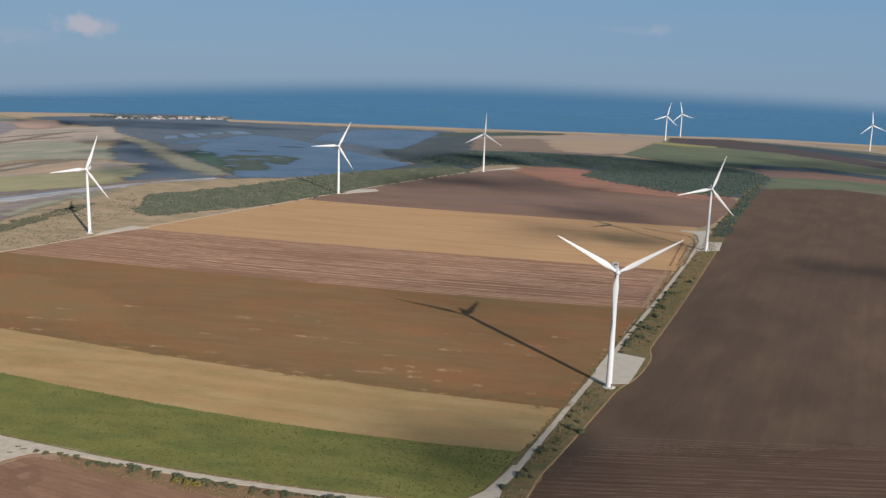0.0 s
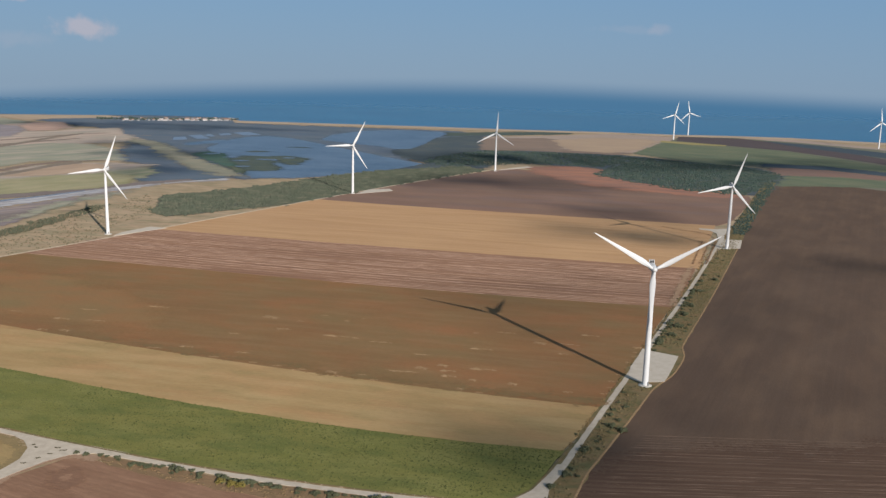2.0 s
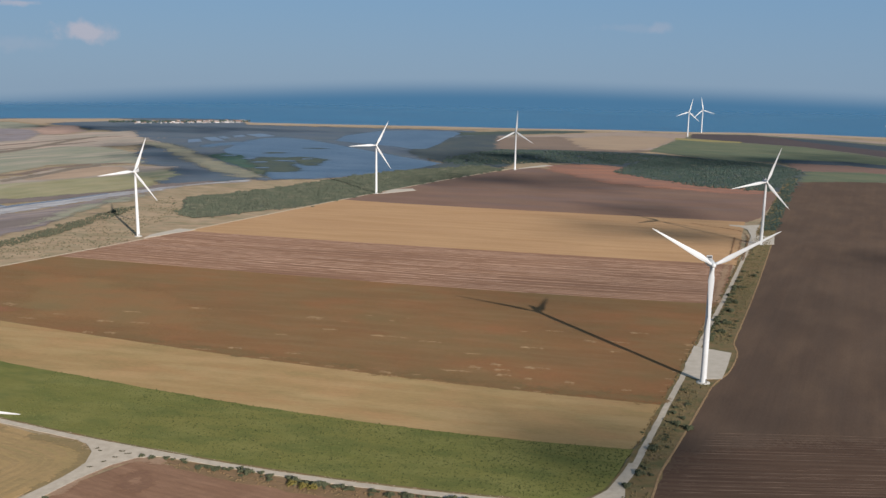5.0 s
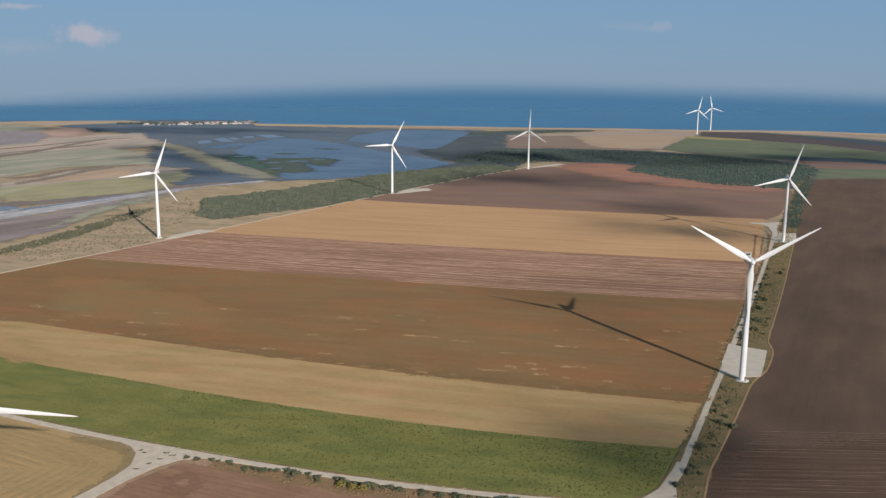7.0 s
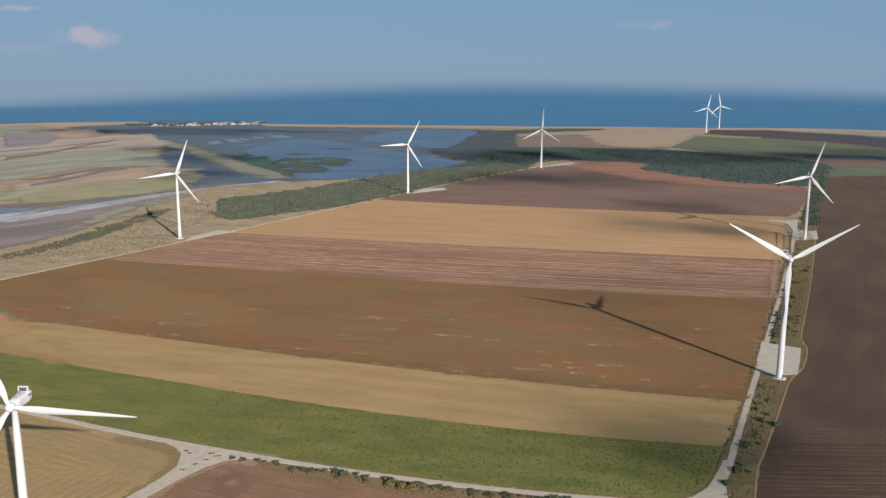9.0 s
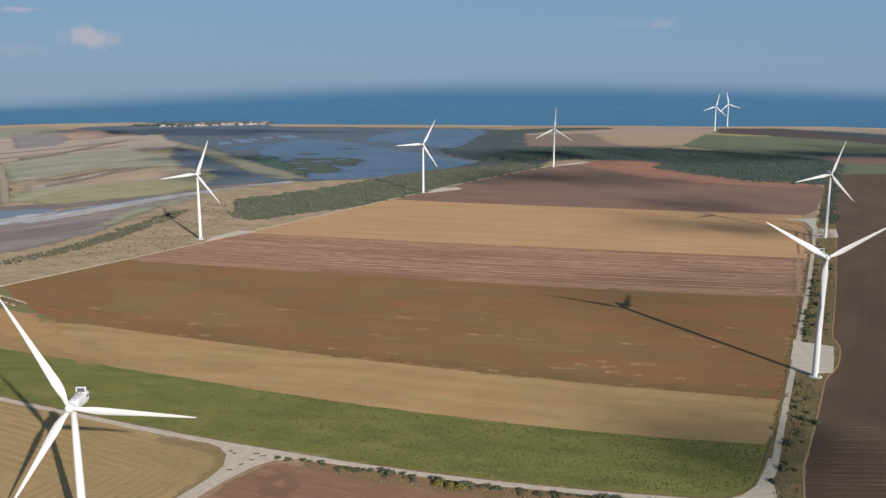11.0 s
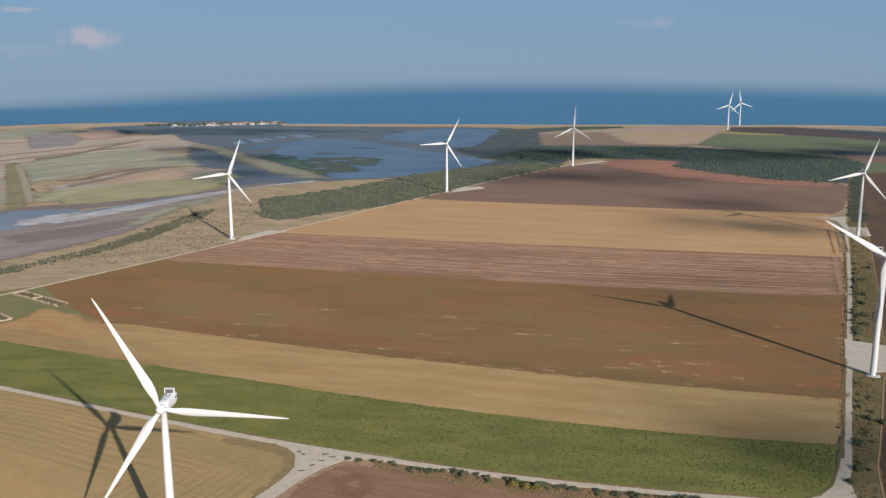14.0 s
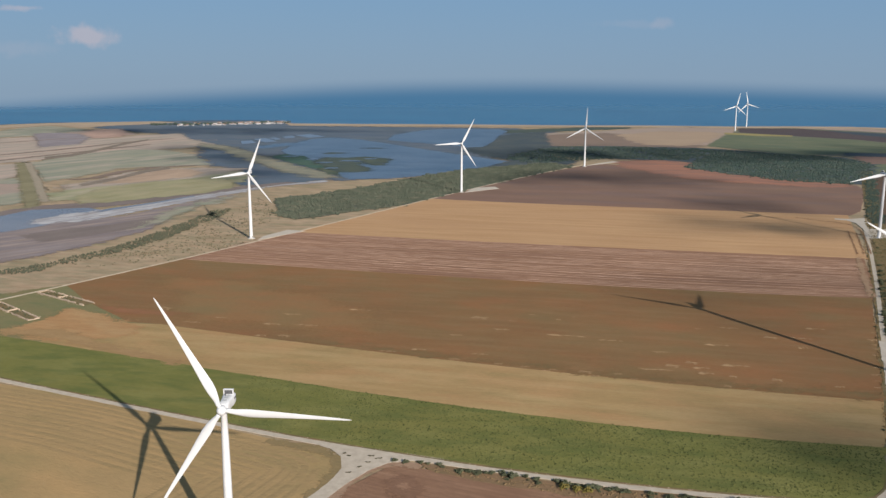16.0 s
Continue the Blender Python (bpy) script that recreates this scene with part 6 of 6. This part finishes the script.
def headland_rows():
    """Mowing rows that follow the hayfield's edge along the road and round the junction."""
    rng = random.Random(77)
    edge = [(-700, 696), (-528, 598), (-422, 562), (-346.8, 525), (-293.7, 499), (-278, 490.5), (-270.6, 481), (-269.5, 469), (-274, 453), (-283, 434), (-340, 304), (-420, 205)]
    fine = resampled(edge, 5.0, 0.0)
    fine = fine[:max(range(len(fine)), key=lambda i: -math.hypot(fine[i][0] + 420, fine[i][1] - 205))]
    pts = np.array(fine)
    for _ in range(12):
        pts[1:-1] = 0.25 * pts[:-2] + 0.5 * pts[1:-1] + 0.25 * pts[2:]
    verts, faces = [], []
    d = 7.0
    while d < 74:
        w, h = rng.uniform(1.4, 2.2), rng.uniform(0.02, 0.05)
        t = np.gradient(pts, axis=0)
        t /= np.linalg.norm(t, axis=1)[:, None]
        ins = pts + d * np.stack([t[:, 1], -t[:, 0]], 1)
        keep = [min(np.hypot(*(pts - q).T)) > d * 0.985 for q in ins]
        run = None
        for i, q in enumerate(ins):
            if not keep[i] or rng.random() < 0.008:
                run = None
                continue
            nrm = (t[i, 1] * w, -t[i, 0] * w)
            n0 = len(verts)
            hh = h * rng.uniform(0.5, 1.0)
            verts += [(q[0] + nrm[0], q[1] + nrm[1], 0.24), (q[0], q[1], 0.28 + hh), (q[0] - nrm[0], q[1] - nrm[1], 0.24)]
            if run is not None:
                faces += [(run, n0, n0 + 1, run + 1), (run + 1, n0 + 1, n0 + 2, run + 2)]
            run = n0
        d += rng.uniform(5.2, 7.4)
    me = bpy.data.meshes.new("headland_rows")
    me.from_pydata(verts, [], faces)
    me.materials.append(soil("cut_hay_rows", (0.315, 0.216, 0.105), (0.275, 0.198, 0.095), (0.345, 0.232, 0.112), (30, 6), 0.8, 40, 0.6))
    return tagged(new("headland_rows", me), "brown rows of cut hay following the field's edge", "hay", kind="stuff")


headland_rows()


def dark_tufts():
    rng = np.random.default_rng(41)
    for x, y, l in ((-267.4, 489, 2.2), (-264.3, 486, 2.0), (-251.8, 486, 3.2), (-247.6, 483, 4.2), (-252.7, 478, 2.4), (-256.7, 472, 2.4), (-261.8, 465, 2.8)):
        n = 16
        c = np.stack([rng.uniform(-l / 2, l / 2, n), rng.uniform(-0.45, 0.45, n), rng.uniform(0.0, 0.25, n)], 1)
        me = clumps_mesh("weed_clump", c, rng.uniform(0.35, 0.6, n), M_TUFT, rng, 0.5)
        ob = new("weed_clump", me)
        ob.matrix_basis = pose(x, y, 0.27, 0, 0, float(rng.uniform(-15, 35)))
        tagged(ob, "dark weed clump growing through the gravel junction", "weeds", "weed clumps at the junction")


dark_tufts()

tagged(part("crop_bank", ribbon([(x, poly_at(ROAD_LOW, x) + 3.6) for x in frange(-689, -22, 60)] + [(-10, 438.9), (0, 439.6), (9, 444.6), (18, 454), (26, 468.5), (34, 485.5), (44, 508)], 0.7, 0.42, 0.5, 3.0), M_VERGE), "low earth bank between road and crop", "bank", kind="structure")


def bank_stones():
    rng = np.random.default_rng(43)
    n = 170
    x = rng.uniform(-620, -10, n)
    y = np.array([poly_at(ROAD_LOW, v) for v in x]) + 3.2 + rng.uniform(-0.6, 0.8, n)
    me = clumps_mesh("bank_stones", np.stack([x, y, np.full(n, 0.5)], 1), rng.uniform(0.2, 0.38, n), M_STONE, rng, 0.6)
    tagged(new("bank_stones", me), "pale field stones along the earth bank", "stones", kind="stuff")


bank_stones()


# ================= ruins =================
def ruin(a, b, depth, seed):
    """Roofless footings of a long stone barn from corner a to corner b."""
    rng = random.Random(seed)
    d = Vector((b[0] - a[0], b[1] - a[1], 0))
    length, ang = d.length, math.atan2(d.y, d.x)
    base = new("ruined_barn")
    base.matrix_basis = Matrix.Translation((a[0], a[1], 0.05)) @ Matrix.Rotation(ang, 4, "Z")
    bm = box_bm(length, depth, 0.3, (length / 2, depth / 2, 0.05), 0.1)
    part("floor_slab", bm, M_VERGE, base, "weedy brown earth floor")

    def wall(x0, y0, x1, y1):
        n = max(1, int(math.hypot(x1 - x0, y1 - y0) / 6))
        for i in range(n):
            if rng.random() < 0.16:
                continue
            f0, f1 = i / n, (i + 1) / n
            px0, py0, px1, py1 = x0 + (x1 - x0) * f0, y0 + (y1 - y0) * f0, x0 + (x1 - x0) * f1, y0 + (y1 - y0) * f1
            ln = math.hypot(px1 - px0, py1 - py0)
            bw = bmesh.new()
            m = 6
            prev = None
            for k in range(m + 1):
                h = rng.uniform(0.5, 1.7)
                xx = ln * k / m
                vs = [bw.verts.new((xx, -0.45, 0)), bw.verts.new((xx, -0.4, h)), bw.verts.new((xx, 0.4, h * 0.95)), bw.verts.new((xx, 0.45, 0))]
                if prev:
                    for q in range(3):
                        bw.faces.new((prev[q], prev[q + 1], vs[q + 1], vs[q]))
                else:
                    bw.faces.new(vs)
                prev = vs
            bw.faces.new(prev[::-1])
            w = part("wall", bw, M_STONE, base)
            w.matrix_basis = Matrix.Translation((px0, py0, 0.1)) @ Matrix.Rotation(math.atan2(py1 - py0, px1 - px0), 4, "Z")
    wall(0, 0, length, 0); wall(length, 0, length, depth); wall(length, depth, 0, depth); wall(0, depth, 0, 0); wall(length * 0.45, 0, length * 0.45, depth)
    r2 = np.random.default_rng(seed)
    n = 90
    c = np.stack([r2.uniform(0, length, n), r2.choice([0.0, depth], n) + r2.normal(size=n) * 1.4, np.full(n, 0.25)], 1)
    me = clumps_mesh("rubble", c, r2.uniform(0.3, 0.8, n), M_STONE, r2, 0.6)
    tagged(shared("rubble", me, base), kind="stuff")
    n = 40
    c = np.stack([r2.uniform(length * 0.1, length * 0.8, n), r2.uniform(0.5, depth - 0.5, n), r2.uniform(0.3, 0.9, n)], 1)
    tagged(shared("weeds", clumps_mesh("weeds", c, r2.uniform(0.5, 1.0, n), M_BUSH, r2), base), kind="stuff")
    return tagged(base, "ruined stone barn footings on rough pasture", "ruin", "ruined barns")


ruin((-607, 839), (-544, 795), 10.5, 51)
ruin((-630, 796), (-571, 746), 9.5, 52)
soft_sheet("orange_stubble", [(-576, 715), (-557, 764), (-554, 789), (-518, 768), (-468, 729), (-471, 702), (-513, 689), (-549, 701)], 0.13, soil("orange_stubble_soil", (0.39, 0.222, 0.102), (0.32, 0.182, 0.084), (0.40, 0.27, 0.135), (30, 6), 0.8, 40, 0.6, soft=14), "orange-tinted stubble by the ruins", "field", 5, 15)
soft_sheet("red_margin", [(-587, 722), (-532, 723), (-493, 693), (-459, 674), (-404, 644), (-406, 636), (-468, 664), (-496, 680), (-526, 698), (-575, 710)], 0.20, soil("red_margin_soil", (0.325, 0.208, 0.100), (0.285, 0.180, 0.085), (0.36, 0.235, 0.115), (30, 8), 0.8, 30, 0.6, soft=9), "brownish bare margin between stubble and crop", "soil", 4, 8)
M_MARGIN = soil("weedy_margin", (0.200, 0.122, 0.057), (0.172, 0.118, 0.054), (0.215, 0.120, 0.055), (40, 10), 0.8, 50, 0.6, mottles=(((0.142, 0.114, 0.052), 30, 9, 0.5),), soft=12)
soft_sheet("weedy_margin", [(x, y + 4) for x, y in along(STUBBLE_EDGE, -352, 77, 20)] + [(x, y + 13) for x, y in along(STUBBLE_EDGE, -319.6, 81, 20)][::-1], 0.13, M_MARGIN, "dull green weedy margin of the brown field", "weeds", 5, 8)
soft_sheet("grassy_corner", [(-314.9, 510), (-281.1, 497), (-270, 488), (-265.6, 475), (-266.4, 464), (-269.7, 449), (-277.5, 429), (-283.8, 431), (-275.9, 450), (-272.1, 465), (-272.3, 475), (-275.6, 484), (-284.1, 490), (-314.6, 501)], 0.22, soil("grassy_rim", (0.235, 0.172, 0.085), (0.205, 0.155, 0.075), (0.27, 0.19, 0.095), (10, 5), 0.8, 16, 0.6, soft=4), "grassy rim of the hayfield at the junction", "verge", 3, 4)
soft_sheet("trampled_rim", [(-269.4, 433), (-264.6, 452), (-257.7, 467), (-247.5, 476), (-235.2, 480), (-222.7, 476), (-224.7, 470), (-235.1, 474), (-244.3, 471), (-252.4, 462), (-259.4, 449), (-263.1, 432)], 0.16, M_STRAWSOIL, "pale dusty rim of the red-brown field", "soil", 3, 4)
soft_sheet("turning_mark", [(-240.9, 451.1), (-240.5, 458.2), (-236.5, 461.7), (-230.2, 461.3), (-223.9, 456.1), (-221.4, 449.0), (-221.8, 441.5), (-226.2, 436.2), (-232.3, 437.0), (-237.6, 442.6)], 0.20, soil("packed_dark_soil", (0.200, 0.113, 0.072), (0.215, 0.121, 0.077), (0.185, 0.104, 0.067), (8, 5), 0.7, 12, 0.5, soft=5), "dark round wheel mark in the bare field", "track", 2, 7)
soft_sheet("turning_heart", [(-233.5, 449.6), (-232.9, 452.7), (-229.8, 452.4), (-227.7, 449.4), (-228.5, 445.9), (-231.2, 446.3)], 0.24, M_LOW_SOFT, "pale unturned middle of the wheel mark", "soil", 2, 6)
soft_sheet("red_streak", [(-532, 797), (-492, 786), (-470, 779), (-430, 769), (-474, 766), (-507, 773)], 0.12, soil("red_streak_soil", (0.27, 0.125, 0.065), (0.22, 0.11, 0.055), (0.2, 0.12, 0.055), (30, 4), 0.8, 30, 0.5, soft=9), "reddish soil streak in the brown field", "soil", 5, 10)

# salt pans by the inlet
for pan in ([(-822.4, 2498.3), (-798.4, 2525.0), (-768.4, 2443.8), (-796.2, 2407.0)],
            [(-802.4, 2568.7), (-776.5, 2603.6), (-717.0, 2483.8), (-749.4, 2469.0)],
            [(-768.5, 2597.8), (-754.8, 2625.5), (-722.2, 2563.5), (-734.4, 2543.4)],
            [(-738.1, 2647.3), (-714.4, 2683.9), (-693.2, 2624.7), (-717.6, 2596.1)],
            [(-711.4, 2705.2), (-672.8, 2744.8), (-612.3, 2659.3), (-654.0, 2615.2)]):
    soft_sheet("salt_pan", pan, 0.26, M_PAN, "shallow rectangular salt pan", "pond", 5, 5)


# ================= the village on the shore =================
def house(x, y, l, w, h, turn, flat):
    base = new("house")
    base.matrix_basis = pose(x, y, 0, 0, 0, turn)
    part("wall", box_bm(l, w, h, (0, 0, h / 2)), M_WALLW, base)
    bm = bmesh.new()
    o, r = 0.5, (0.6 if flat else 0.32 * w)
    vs = [bm.verts.new(p) for p in ((-l / 2 - o, -w / 2 - o, h - 0.1), (l / 2 + o, -w / 2 - o, h - 0.1), (l / 2 + o, w / 2 + o, h - 0.1), (-l / 2 - o, w / 2 + o, h - 0.1),
                                    (-l / 2 + (0.35 * w if not flat else 0), 0, h + r), (l / 2 - (0.35 * w if not flat else 0), 0, h + r))]
    for f in ((0, 1, 5, 4), (1, 2, 5), (2, 3, 4, 5), (3, 0, 4), (3, 2, 1, 0)):
        bm.faces.new([vs[i] for i in f])
    part("roof", bm, M_WALLW if flat else M_TILE, base, "pale flat roof" if flat else "red tiled hip roof")
    n = max(2, int(l / 4))
    for i in range(n):
        part("window", box_bm(1.4, 0.12, 1.5, (-l / 2 + l * (i + 0.5) / n, -w / 2 - 0.04, h * 0.55)), M_PANE, base)
    return tagged(base, "whitewashed village house with a pale flat roof" if flat else "whitewashed village house with a red tiled roof", "house", "village houses")


def village():
    rng = random.Random(61)
    for i in range(110):
        f = rng.random() ** 0.55
        x = -1266 + 415 * f
        y = 3112 + 175 * f + rng.uniform(-80, 28)
        big = rng.random() < 0.15
        house(x, y, rng.uniform(12, 17) if big else rng.uniform(5.5, 8.5), rng.uniform(5, 7.5), rng.uniform(4.2, 5.4) if big else rng.uniform(2.4, 3.2), rng.uniform(-15, 35), rng.random() < 0.40)


village()
